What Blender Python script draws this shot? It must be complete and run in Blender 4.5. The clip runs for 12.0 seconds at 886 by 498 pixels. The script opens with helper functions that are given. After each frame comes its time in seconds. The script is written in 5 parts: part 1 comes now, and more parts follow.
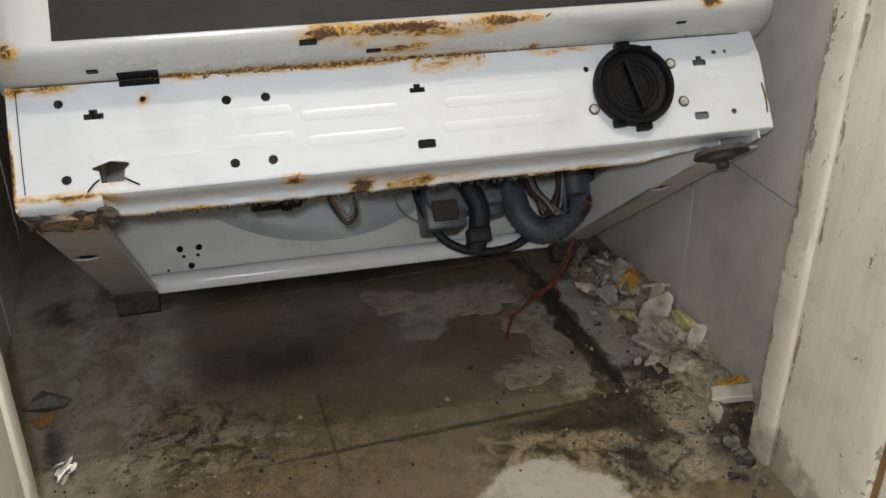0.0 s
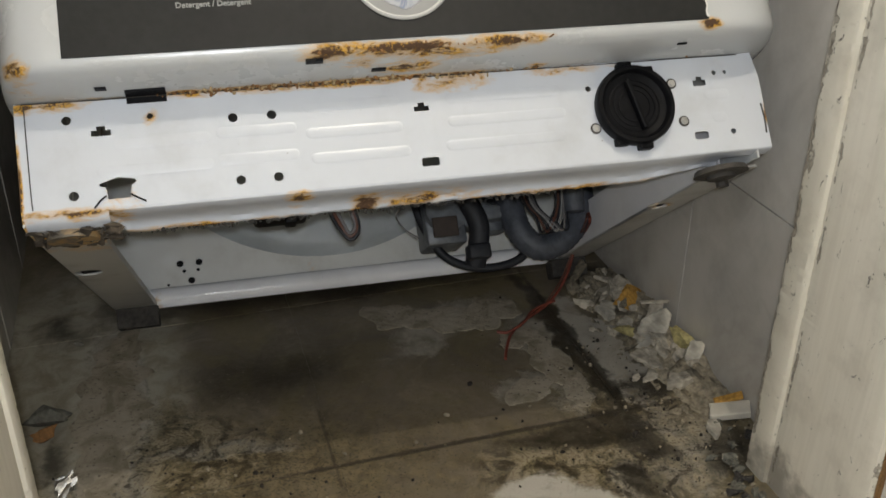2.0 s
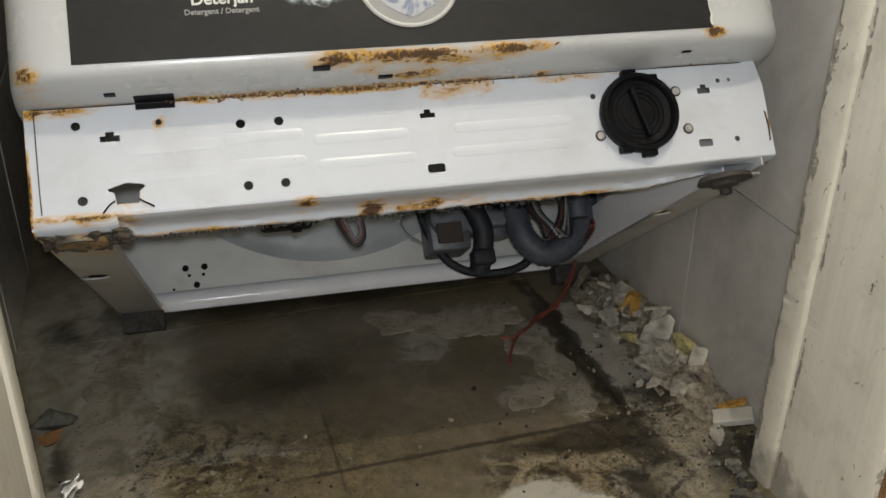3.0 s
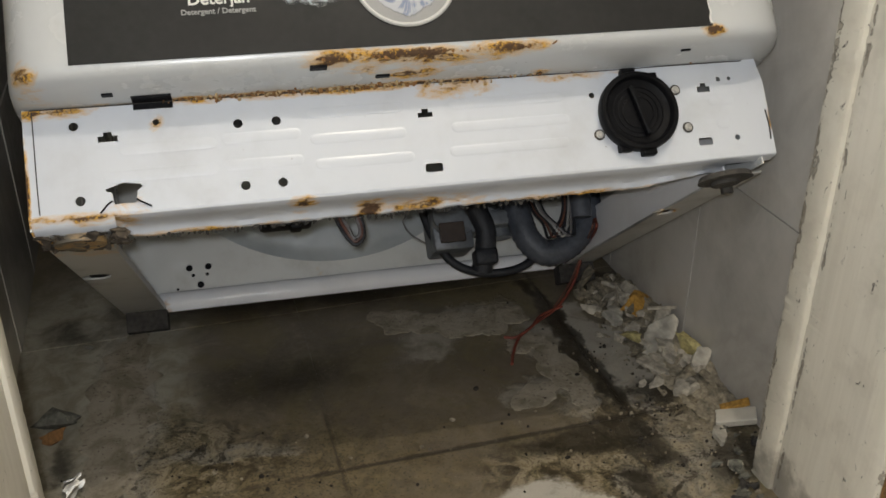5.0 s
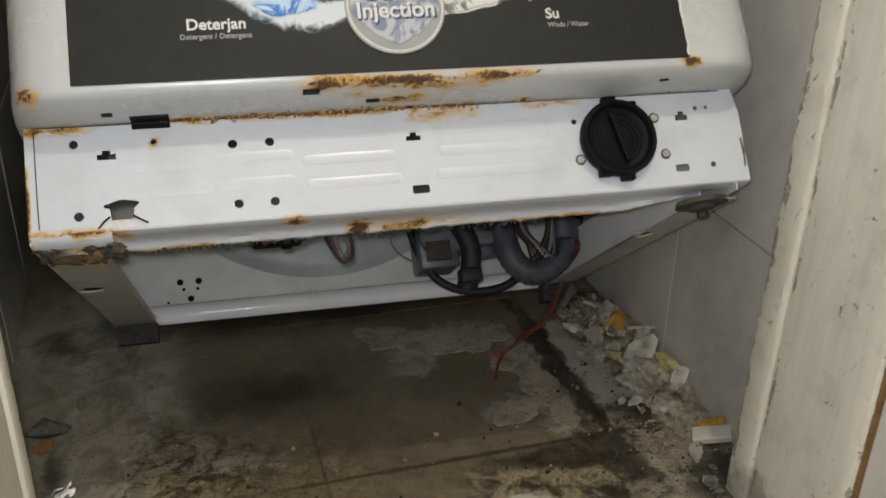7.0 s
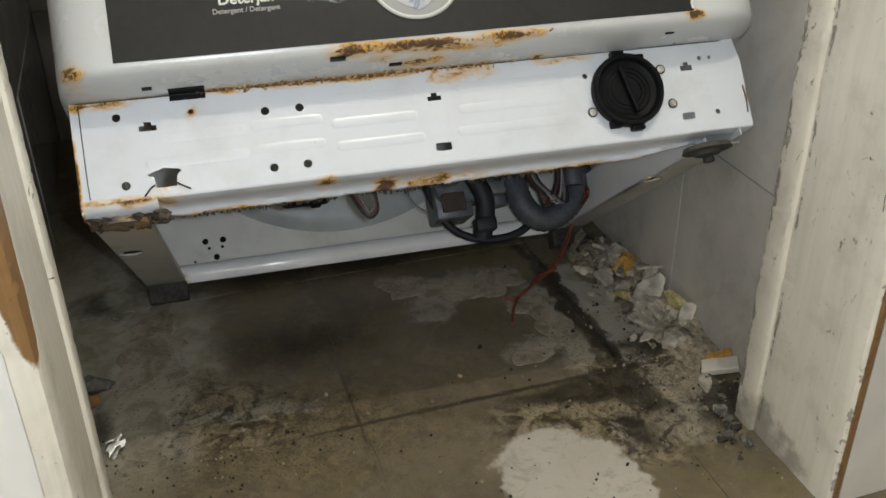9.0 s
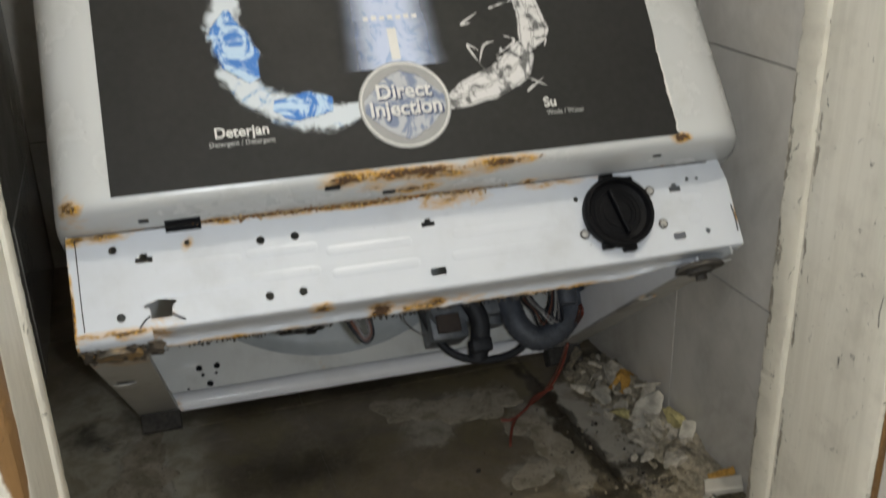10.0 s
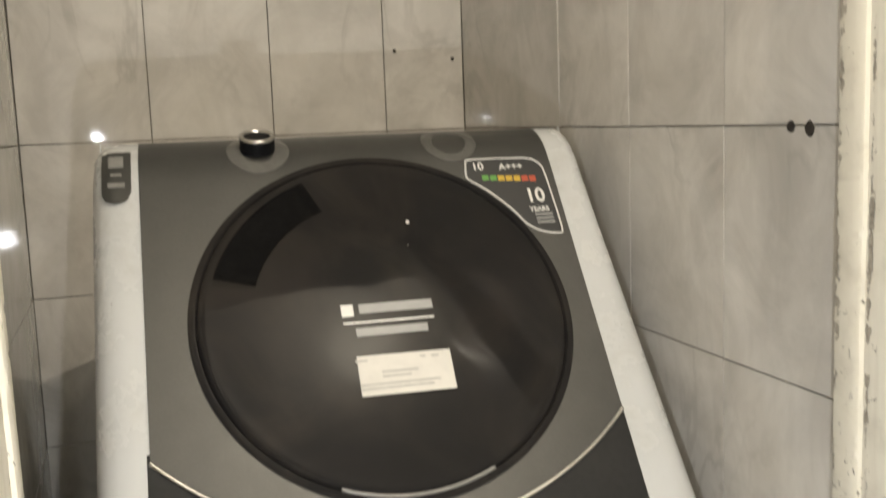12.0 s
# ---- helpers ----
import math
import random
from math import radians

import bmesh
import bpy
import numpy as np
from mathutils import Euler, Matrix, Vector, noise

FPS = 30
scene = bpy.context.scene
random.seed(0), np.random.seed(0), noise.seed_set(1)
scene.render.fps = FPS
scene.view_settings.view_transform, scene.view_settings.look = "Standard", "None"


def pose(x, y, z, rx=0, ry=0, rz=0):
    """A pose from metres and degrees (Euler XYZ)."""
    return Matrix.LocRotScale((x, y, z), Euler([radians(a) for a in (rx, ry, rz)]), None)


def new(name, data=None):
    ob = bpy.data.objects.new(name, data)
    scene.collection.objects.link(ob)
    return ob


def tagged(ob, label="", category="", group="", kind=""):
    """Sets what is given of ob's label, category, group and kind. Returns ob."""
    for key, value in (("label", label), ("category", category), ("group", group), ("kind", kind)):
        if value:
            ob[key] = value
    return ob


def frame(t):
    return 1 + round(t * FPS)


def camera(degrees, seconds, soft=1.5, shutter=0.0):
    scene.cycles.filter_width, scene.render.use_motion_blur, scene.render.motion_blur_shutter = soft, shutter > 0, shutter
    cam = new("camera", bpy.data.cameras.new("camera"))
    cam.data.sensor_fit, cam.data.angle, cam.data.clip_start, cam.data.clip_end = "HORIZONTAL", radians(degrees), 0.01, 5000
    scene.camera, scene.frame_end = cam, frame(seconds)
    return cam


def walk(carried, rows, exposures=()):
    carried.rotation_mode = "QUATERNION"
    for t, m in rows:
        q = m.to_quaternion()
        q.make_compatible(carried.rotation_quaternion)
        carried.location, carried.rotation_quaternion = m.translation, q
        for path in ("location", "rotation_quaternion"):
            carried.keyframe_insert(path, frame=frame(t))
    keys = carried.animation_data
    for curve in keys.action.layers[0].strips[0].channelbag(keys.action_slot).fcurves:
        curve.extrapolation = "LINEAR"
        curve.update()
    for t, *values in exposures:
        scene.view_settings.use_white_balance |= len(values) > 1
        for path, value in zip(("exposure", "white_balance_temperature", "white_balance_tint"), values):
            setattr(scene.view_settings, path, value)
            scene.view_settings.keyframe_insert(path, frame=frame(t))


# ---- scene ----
cam = camera(49.4, 12.0, soft=1.6, shutter=0.4)
ROWS = [
    (0, -0.1455, -0.6329, 0.6321, -16.97, -29.05, -0.12),
    (0.5, -0.1434, -0.6337, 0.6314, -17.24, -29.01, 0.10),
    (1, -0.1470, -0.6323, 0.6328, -17.73, -28.99, 0.50),
    (1.5, -0.1511, -0.6337, 0.6336, -18.05, -28.54, 0.72),
    (2, -0.1546, -0.6351, 0.6372, -17.45, -28.20, 0.40),
    (2.5, -0.1598, -0.6373, 0.6396, -17.68, -27.59, 0.65),
    (3, -0.1584, -0.6381, 0.6400, -17.31, -27.90, 0.53),
    (5, -0.1468, -0.6407, 0.6393, -16.45, -27.91, 0.09),
    (5.5, -0.1503, -0.6409, 0.6358, -16.83, -28.59, 0.39),
    (6, -0.1515, -0.6443, 0.6424, -16.24, -28.07, 0.37),
    (6.5, -0.1541, -0.6457, 0.6406, -16.71, -28.07, 0.83),
    (7, -0.1523, -0.6642, 0.6539, -17.28, -26.90, 1.27),
    (7.5, -0.1800, -0.6827, 0.6885, -18.85, -27.77, 2.74),
    (7.7, -0.1826, -0.6917, 0.6877, -19.08, -28.21, 1.46),
    (9.3, -0.1913, -0.6978, 0.6789, -17.89, -30.27, -1.09),
    (9.5, -0.1924, -0.6987, 0.6735, -18.38, -27.46, -1.96),
    (10, -0.1900, -0.6927, 0.6910, -18.27, -23.34, -1.71),
    (10.5, -0.2042, -0.6785, 0.7849, -18.62, -18.55, -1.67),
    (10.8, -0.1898, -0.6844, 0.8452, -17.13, -17.05, -2.27),
    (11, -0.1742, -0.6889, 0.8878, -17.24, -16.39, -1.98),
    (11.2, -0.1924, -0.6824, 0.9082, -18.09, -13.81, -2.10),
    (11.5, -0.1960, -0.6787, 0.9588, -17.79, -11.97, -2.52),
    (11.6, -0.1988, -0.6766, 0.9700, -18.31, -11.32, -2.39),
    (12, -0.2021, -0.6681, 0.9978, -18.20, -7.63, -2.05),
]
EXPOSURES = [(0.0, 0.25, 6350, 8), (2.5, 0.07, 6400, 8), (6.5, 0.06, 6450, 9), (7.5, -0.07, 6400, 8), (9.5, 0.18, 6250, 6), (10.5, -0.22, 6250, 7), (11.2, 0.02, 6500, 7), (12.0, 0.50, 6600, 8)]
# seconds, eye, turn to the left, pitch up, lean to the left
walk(cam, [(t, pose(x, y, z, 0, 0, yaw) @ pose(0, 0, 0, 90 + pitch, 0, 0) @ pose(0, 0, 0, 0, 0, roll))
           for t, x, y, z, yaw, pitch, roll in ROWS], EXPOSURES)

# ---- light: a hand lamp beside the viewer, low and high and a dim bulb on the ceiling outside the doorway ----
world = bpy.data.worlds.new("world")
scene.world = world
world.use_nodes = True
world.node_tree.nodes["Background"].inputs[0].default_value = (0.02, 0.02, 0.022, 1)
world.node_tree.nodes["Background"].inputs[1].default_value = 1.0
for where, watts in (((-0.160, -0.66, 0.668), 9.3), ((-0.258, -0.675, 0.990), 3.0)):
    torch = bpy.data.lights.new("hand_lamp", "POINT")
    torch.energy, torch.shadow_soft_size, torch.color = watts, 0.008, (0.95, 0.98, 1.04)
    torch_ob = new("hand_lamp", torch)
    torch_ob.location = where
bulb = bpy.data.lights.new("ceiling_bulb", "POINT")
bulb.energy, bulb.shadow_soft_size, bulb.color = 27.0, 0.010, (1.0, 0.90, 0.76)
bulb_ob = new("ceiling_bulb", bulb)
bulb_ob.location = (0.20, -0.56, 2.06)

# ---- material helpers ----
class Nodes:
    """A small builder for one procedural material."""

    def __init__(self, name):
        self.mat = bpy.data.materials.new(name)
        self.mat.use_nodes = True
        self.tree = self.mat.node_tree
        self.bsdf = self.tree.nodes["Principled BSDF"]
        self.out = self.tree.nodes["Material Output"]
        self.obj = self.add("ShaderNodeTexCoord").outputs["Object"]
        self.pos = self.add("ShaderNodeNewGeometry").outputs["Position"]
        self.where = self.pos

    def add(self, kind):
        return self.tree.nodes.new(kind)

    def wire(self, a, b):
        if hasattr(a, "links"):
            self.tree.links.new(a, b)
        else:
            b.default_value = a

    def math(self, op, a, b=0.0, c=0.0, clamp=False):
        n = self.add("ShaderNodeMath")
        n.operation, n.use_clamp = op, clamp
        for v, s in zip((a, b, c), n.inputs):
            self.wire(v, s)
        return n.outputs[0]

    def mapped(self, scale=(1, 1, 1), rot=(0, 0, 0), loc=(0, 0, 0), src=None):
        n = self.add("ShaderNodeMapping")
        n.inputs["Scale"].default_value, n.inputs["Rotation"].default_value, n.inputs["Location"].default_value = scale, rot, loc
        self.wire(src or self.where, n.inputs["Vector"])
        return n.outputs[0]

    def noise(self, scale, detail=4.0, rough=0.55, warp=0.0, vec=None, colour=False):
        n = self.add("ShaderNodeTexNoise")
        n.inputs["Scale"].default_value, n.inputs["Detail"].default_value = scale, detail
        n.inputs["Roughness"].default_value, n.inputs["Distortion"].default_value = rough, warp
        self.wire(vec or self.where, n.inputs["Vector"])
        return n.outputs["Color" if colour else "Fac"]

    def step(self, v, lo, hi):
        n = self.add("ShaderNodeMapRange")
        n.interpolation_type = "SMOOTHSTEP"
        self.wire(v, n.inputs["Value"])
        n.inputs["From Min"].default_value, n.inputs["From Max"].default_value = lo, hi
        return n.outputs["Result"]

    def blob(self, centre, radii, rot=0.0):
        """1 at the centre of an ellipsoid, 0 at its surface and below 0 outside."""
        v = self.add("ShaderNodeVectorMath")
        v.operation = "SUBTRACT"
        self.wire(self.where, v.inputs[0])
        v.inputs[1].default_value = centre
        m = self.mapped(scale=[1 / r for r in radii], rot=(0, 0, 0), src=self.mapped(rot=(0, 0, rot), src=v.outputs[0]) if rot else v.outputs[0])
        d = self.add("ShaderNodeVectorMath")
        d.operation = "LENGTH"
        self.wire(m, d.inputs[0])
        return self.math("SUBTRACT", 1.0, d.outputs["Value"])

    def most(self, *values):
        top = values[0]
        for v in values[1:]:
            top = self.math("MAXIMUM", top, v)
        return top

    def mix(self, fac, a, b, mode="MIX"):
        n = self.add("ShaderNodeMix")
        n.data_type, n.blend_type = "RGBA", mode
        self.wire(fac, n.inputs["Factor"])
        for v, s in ((a, n.inputs["A"]), (b, n.inputs["B"])):
            self.wire((*v, 1.0) if isinstance(v, tuple) and len(v) == 3 else v, s)
        return n.outputs["Result"]

    def blend(self, fac, a, b):
        """A number between a and b."""
        n = self.add("ShaderNodeMix")
        n.data_type = "FLOAT"
        for v, s in ((fac, n.inputs["Factor"]), (a, n.inputs["A"]), (b, n.inputs["B"])):
            self.wire(v, s)
        return n.outputs["Result"]

    def bend(self, amount, scale):
        """Push the lookup places about by noise, so that shapes get ragged outlines."""
        v = self.add("ShaderNodeVectorMath")
        v.operation = "MULTIPLY_ADD"
        self.wire(self.noise(scale, 5, 0.62, 0.0, None, True), v.inputs[0])
        v.inputs[1].default_value = (amount, amount, 0.0)
        w = self.add("ShaderNodeVectorMath")
        w.operation = "SUBTRACT"
        self.wire(self.where, w.inputs[0])
        w.inputs[1].default_value = (amount / 2, amount / 2, 0.0)
        self.wire(w.outputs[0], v.inputs[2])
        self.where = v.outputs[0]

    def add_y(self):
        s = self.add("ShaderNodeSeparateXYZ")
        self.wire(self.pos, s.inputs[0])
        return s.outputs["Y"]

    def piece(self):
        return self.add("ShaderNodeObjectInfo").outputs["Random"]

    def done(self, colour, rough=0.5, metal=0.0, bump=None, depth=0.001, coat=0.0, alpha=None, spec=None):
        self.wire((*colour, 1.0) if isinstance(colour, tuple) and len(colour) == 3 else colour, self.bsdf.inputs["Base Color"])
        self.wire(rough, self.bsdf.inputs["Roughness"])
        self.wire(metal, self.bsdf.inputs["Metallic"])
        self.bsdf.inputs["Coat Weight"].default_value = coat
        if spec is not None:
            self.bsdf.inputs["Specular IOR Level"].default_value = spec
        if alpha is not None:
            self.wire(alpha, self.bsdf.inputs["Alpha"])
        if bump is not None:
            n = self.add("ShaderNodeBump")
            n.inputs["Distance"].default_value = depth
            self.wire(bump, n.inputs["Height"])
            self.wire(n.outputs[0], self.bsdf.inputs["Normal"])
        return self.mat


def plain(name, colour, rough=0.5, metal=0.0, grain=120.0, vary=0.25, depth=0.0004, coat=0.0, spec=None):
    """One base colour with fine mottling at two scales."""
    n = Nodes(name)
    n.where = n.obj
    both = n.math("ADD", n.math("MULTIPLY", n.noise(grain), 0.6), n.math("MULTIPLY", n.noise(grain / 9), 0.6))
    dark = tuple(c * (1 - vary) for c in colour)
    light = tuple(min(1.0, c * (1 + vary)) for c in colour)
    return n.done(n.mix(n.step(both, 0.35, 0.85), dark, light), n.blend(n.noise(grain / 4), max(0.02, rough - 0.08), rough + 0.1), metal, n.noise(grain * 2), depth, coat, None, spec)


RUST_DARK, RUST, RUST_LIGHT = (0.085, 0.044, 0.020), (0.42, 0.19, 0.030), (0.66, 0.37, 0.055)


def enamel(name, base, spots, dirt=0.35, rough=0.22, amount=1.0):
    """White baked enamel; rust breaks out in the given ellipsoids (centre, radii, strength)."""
    n = Nodes(name)
    n.where = n.obj
    fine, wide = n.noise(210, 6, 0.7, 0.0, n.mapped(scale=(0.5, 1.0, 1.2))), n.noise(46, 5, 0.62, 0.8, n.mapped(scale=(0.55, 1.0, 1.2)))
    ragged = n.math("ADD", n.math("MULTIPLY", fine, 0.55), n.math("MULTIPLY", n.step(wide, 0.22, 0.78), 0.45))
    field = None
    for centre, radii, strength in spots:
        b = n.math("MULTIPLY", n.math("MAXIMUM", n.blob(centre, radii), 0.0), strength)
        field = b if field is None else n.math("MAXIMUM", field, b)
    if field is None:
        field = 0.0
    level = n.math("ADD", ragged, n.math("MULTIPLY", field, 0.345 * amount))
    stain = n.math("MULTIPLY", n.step(level, 0.52, 0.76), n.step(field, 0.0, 0.22))
    rust = n.math("MULTIPLY", n.step(level, 0.70, 0.86), n.step(field, 0.05, 0.3))
    deep = n.math("MULTIPLY", n.step(n.math("ADD", n.noise(300, 5, 0.7), n.math("MULTIPLY", field, 0.30)), 0.66, 0.80), rust)
    rust_colour = n.mix(n.step(n.noise(280, 5, 0.7), 0.30, 0.54), RUST, RUST_LIGHT)
    rust_colour = n.mix(deep, rust_colour, RUST_DARK)
    grime = n.math("MULTIPLY", n.step(n.noise(14, 6, 0.65), 0.45, 0.8), dirt)
    specks = n.math("MULTIPLY", n.step(n.noise(260, 2), 0.72, 0.78), n.step(n.noise(22, 3), 0.5, 0.62))
    colour = n.mix(grime, base, tuple(c * f for c, f in zip(base, (0.62, 0.60, 0.55))))
    colour = n.mix(n.math("MULTIPLY", specks, 0.7), colour, (0.10, 0.07, 0.045))
    colour = n.mix(n.math("MULTIPLY", stain, 0.55), colour, (0.62, 0.36, 0.10))
    colour = n.mix(rust, colour, rust_colour)
    r = n.blend(rust, n.blend(grime, rough, rough + 0.2), 0.85)
    return n.done(colour, r, 0.0, n.math("ADD", n.math("MULTIPLY", rust, n.noise(320, 3)), n.math("MULTIPLY", n.noise(9, 2), 0.5)), 0.0012)


# machine's own axes: x across, y into the machine, z up its face
STRIP_SPOTS = [
    ((-0.10, 0.0, 0.084), (0.19, 0.05, 0.007), 1.5), ((0.03, 0.0, 0.080), (0.05, 0.05, 0.014), 1.1), ((0.13, 0.0, 0.080), (0.06, 0.05, 0.006), 1.1),
    ((-0.203, 0.0, 0.066), (0.008, 0.05, 0.009), 0.9), ((-0.28, 0.0, 0.080), (0.05, 0.05, 0.007), 1.1), ((-0.2975, 0.0, 0.02), (0.003, 0.05, 0.05), 1.5),
    ((-0.26, 0.0, -0.002), (0.06, 0.05, 0.006), 1.15), ((0.0, 0.03, -0.007), (0.07, 0.03, 0.006), 1.25), ((-0.045, 0.04, -0.006), (0.02, 0.03, 0.010), 1.9),
    ((-0.10, 0.01, -0.004), (0.015, 0.03, 0.006), 1.2), ((0.1, 0.043, -0.0105), (0.14, 0.02, 0.003), 0.95), ((-0.16, 0.043, -0.0105), (0.10, 0.02, 0.003), 0.95),
    ((0.2975, 0.0, 0.03), (0.002, 0.04, 0.02), 1.5), ((-0.23, 0.0, 0.008), (0.02, 0.05, 0.012), 0.5),
]
COVER_SPOTS = [
    ((0.0, -0.047, 0.090), (0.10, 0.03, 0.009), 1.5), ((-0.07, -0.046, 0.090), (0.03, 0.03, 0.008), 1.6), ((0.07, -0.047, 0.091), (0.04, 0.03, 0.006), 1.5),
    ((-0.01, -0.022, 0.086), (0.035, 0.014, 0.02), 1.4), ((-0.045, -0.030, 0.087), (0.022, 0.012, 0.02), 1.2), ((0.0, 0.0, 0.083), (0.13, 0.008, 0.02), 1.3),
    ((-0.14, 0.0, 0.083), (0.15, 0.007, 0.02), 1.3), ((-0.29, -0.045, 0.095), (0.016, 0.03, 0.012), 1.6), ((0.236, -0.048, 0.094), (0.014, 0.02, 0.006), 1.8),
    ((0.10, -0.004, 0.084), (0.012, 0.012, 0.02), 1.3), ((-0.285, -0.02, 0.087), (0.02, 0.02, 0.01), 0.7),
]
WHITE = (0.575, 0.60, 0.64)
M_STRIP = enamel("white_enamel_rusted", WHITE, STRIP_SPOTS, 0.36, 0.28)
M_COVER = enamel("white_cover_paint", (0.525, 0.535, 0.53), COVER_SPOTS, 0.50, 0.26)
M_SIDE = enamel("side_plate_enamel", (0.46, 0.45, 0.42), [((-0.27, 0.06, -0.01), (0.05, 0.06, 0.05), 0.5), ((0.27, 0.17, -0.01), (0.014, 0.02, 0.03), 1.1), ((-0.28, 0.03, -0.01), (0.04, 0.03, 0.03), 0.7)], 0.85, 0.35)
M_REAR = enamel("rear_panel_enamel", (0.66, 0.66, 0.63), [((-0.06, 0.50, 0.02), (0.012, 0.05, 0.012), 0.35)], 0.6, 0.35)
M_PIT_SHADE = plain("deep_black_plastic", (0.0075, 0.0072, 0.007), 0.9, 0, 120, 0.3, 0.0, 0.0, 0.02)
M_RAIL = enamel("rear_rail_enamel", (0.84, 0.84, 0.86), [((-0.25, 0.5, 0.0), (0.01, 0.03, 0.02), 1.0)], 0.25, 0.07)
M_FOOT = enamel("corroded_steel_foot", (0.13, 0.115, 0.09), [((-0.26, 0.04, -0.01), (0.06, 0.06, 0.05), 0.3), ((0.27, 0.03, -0.01), (0.03, 0.05, 0.05), 0.7)], 0.9, 0.6)
M_CRUST = plain("dirty_rust_crust", (0.068, 0.053, 0.037), 0.95, 0, 240, 0.65, 0.0012)
M_FLAKE = plain("pale_rusty_flake", (0.40, 0.29, 0.15), 0.9, 0, 220, 0.5, 0.001)
M_RUST = plain("rust_crust", (0.22, 0.108, 0.036), 0.9, 0, 220, 0.6, 0.001)
M_PANEL = plain("graphite_metallic_panel", (0.064, 0.063, 0.058), 0.40, 0.40, 300, 0.08, 0.0001)
M_DECOR = plain("dark_printed_sheet", (0.018, 0.018, 0.0175), 0.5, 0.0, 140, 0.18, 0.0001, 0.0, 0.22)
M_COLLAR = plain("grey_translucent_plastic", (0.22, 0.215, 0.20), 0.35, 0.1, 90, 0.15, 0.0002)
M_CHROME = plain("chrome_trim", (0.62, 0.61, 0.58), 0.22, 1.0, 60, 0.12, 0.0002)
M_GRIME = plain("black_grime", (0.045, 0.040, 0.034), 0.8, 0, 200, 0.6, 0.0015)
M_BLACK = plain("black_plastic", (0.0058, 0.0058, 0.0066), 0.45, 0, 120, 0.4, 0.0005, 0.0, 0.09)
M_RUBBER = plain("black_rubber", (0.011, 0.012, 0.016), 0.6, 0, 160, 0.5, 0.0006)
M_HOSE = plain("grey_rubber_hose", (0.060, 0.066, 0.080), 0.5, 0, 130, 0.4, 0.0006)
M_PUMP = plain("grey_pump_plastic", (0.115, 0.124, 0.134), 0.4, 0, 90, 0.45, 0.0005)
M_PUMP_LABEL = plain("brown_pump_label", (0.035, 0.022, 0.015), 0.5, 0, 90, 0.4, 0.0003)
M_WIRE_GREY = plain("grey_wire", (0.16, 0.15, 0.15), 0.5)
M_WIRE_RED = plain("red_wire_insulation", (0.15, 0.034, 0.020), 0.5, 0, 160, 0.4)
M_WIRE_BROWN = plain("brown_wire_insulation", (0.10, 0.04, 0.025), 0.5, 0, 160, 0.4)
M_STEEL = plain("zinc_screw", (0.50, 0.49, 0.47), 0.3, 0.7, 200, 0.2)
M_PAPER = plain("white_paper_label", (0.62, 0.60, 0.55), 0.7, 0, 70, 0.07, 0.0001)
M_PRINT_WHITE = plain("white_print", (0.66, 0.65, 0.62), 0.5, 0, 90, 0.08, 0.0)
M_PRINT_GREY = plain("grey_print", (0.30, 0.30, 0.29), 0.5, 0, 90, 0.1, 0.0)
M_PRINT_BLACK = plain("black_print", (0.02, 0.02, 0.02), 0.5, 0, 90, 0.1, 0.0)
M_PRINT_BLUE = plain("dark_blue_print", (0.03, 0.045, 0.11), 0.5, 0, 90, 0.1, 0.0)
M_PRINT_YELLOW = plain("yellow_print", (0.55, 0.36, 0.03), 0.5, 0, 90, 0.1, 0.0)
M_PRINT_GREEN = plain("green_print", (0.10, 0.30, 0.05), 0.5, 0, 90, 0.1, 0.0)
M_PRINT_RED = plain("red_print", (0.42, 0.07, 0.03), 0.5, 0, 90, 0.1, 0.0)
M_FOIL = plain("crumpled_foil", (0.42, 0.41, 0.38), 0.42, 1.0, 90, 0.15, 0.001)
M_FOAM = plain("yellow_foam", (0.42, 0.23, 0.045), 0.95, 0, 260, 0.5, 0.002)
M_FOAM_PALE = plain("pale_yellow_foam", (0.44, 0.38, 0.17), 0.95, 0, 220, 0.5, 0.002)
M_PLASTER = plain("broken_plaster", (0.40, 0.36, 0.29), 0.9, 0, 140, 0.45, 0.0016)
M_PLASTER_PALE = plain("white_plaster_skim", (0.42, 0.39, 0.325), 0.88, 0, 60, 0.55, 0.0016)
M_PLASTER_DIRTY = plain("dirty_plaster", (0.25, 0.215, 0.155), 0.92, 0, 150, 0.65, 0.003)
M_HAZE = plain("faint_translucent_plastic", (0.115, 0.112, 0.103), 0.35, 0.2, 90, 0.2, 0.0002)
M_BOARD = plain("cream_board", (0.50, 0.47, 0.40), 0.7, 0, 60, 0.12, 0.0004)
M_WIRE_WHITE = plain("white_wire_insulation", (0.27, 0.27, 0.26), 0.45)
M_STONE = plain("grey_green_stone", (0.135, 0.13, 0.105), 0.85, 0, 170, 0.6, 0.002)
M_CRUMB_DARK = plain("dark_grit", (0.03, 0.024, 0.018), 0.9, 0, 300, 0.5, 0.001)


def door_glass():
    n = Nodes("smoked_door_plastic")
    n.where = n.obj
    swirl = n.noise(7, 3, 0.5, 1.5)
    colour = n.mix(n.step(swirl, 0.35, 0.75), (0.015, 0.0142, 0.0142), (0.027, 0.0235, 0.021))
    return n.done(colour, n.blend(n.noise(16, 4), 0.03, 0.06), 0.0, n.noise(5, 2), 0.003, 0.0, None, 0.14)


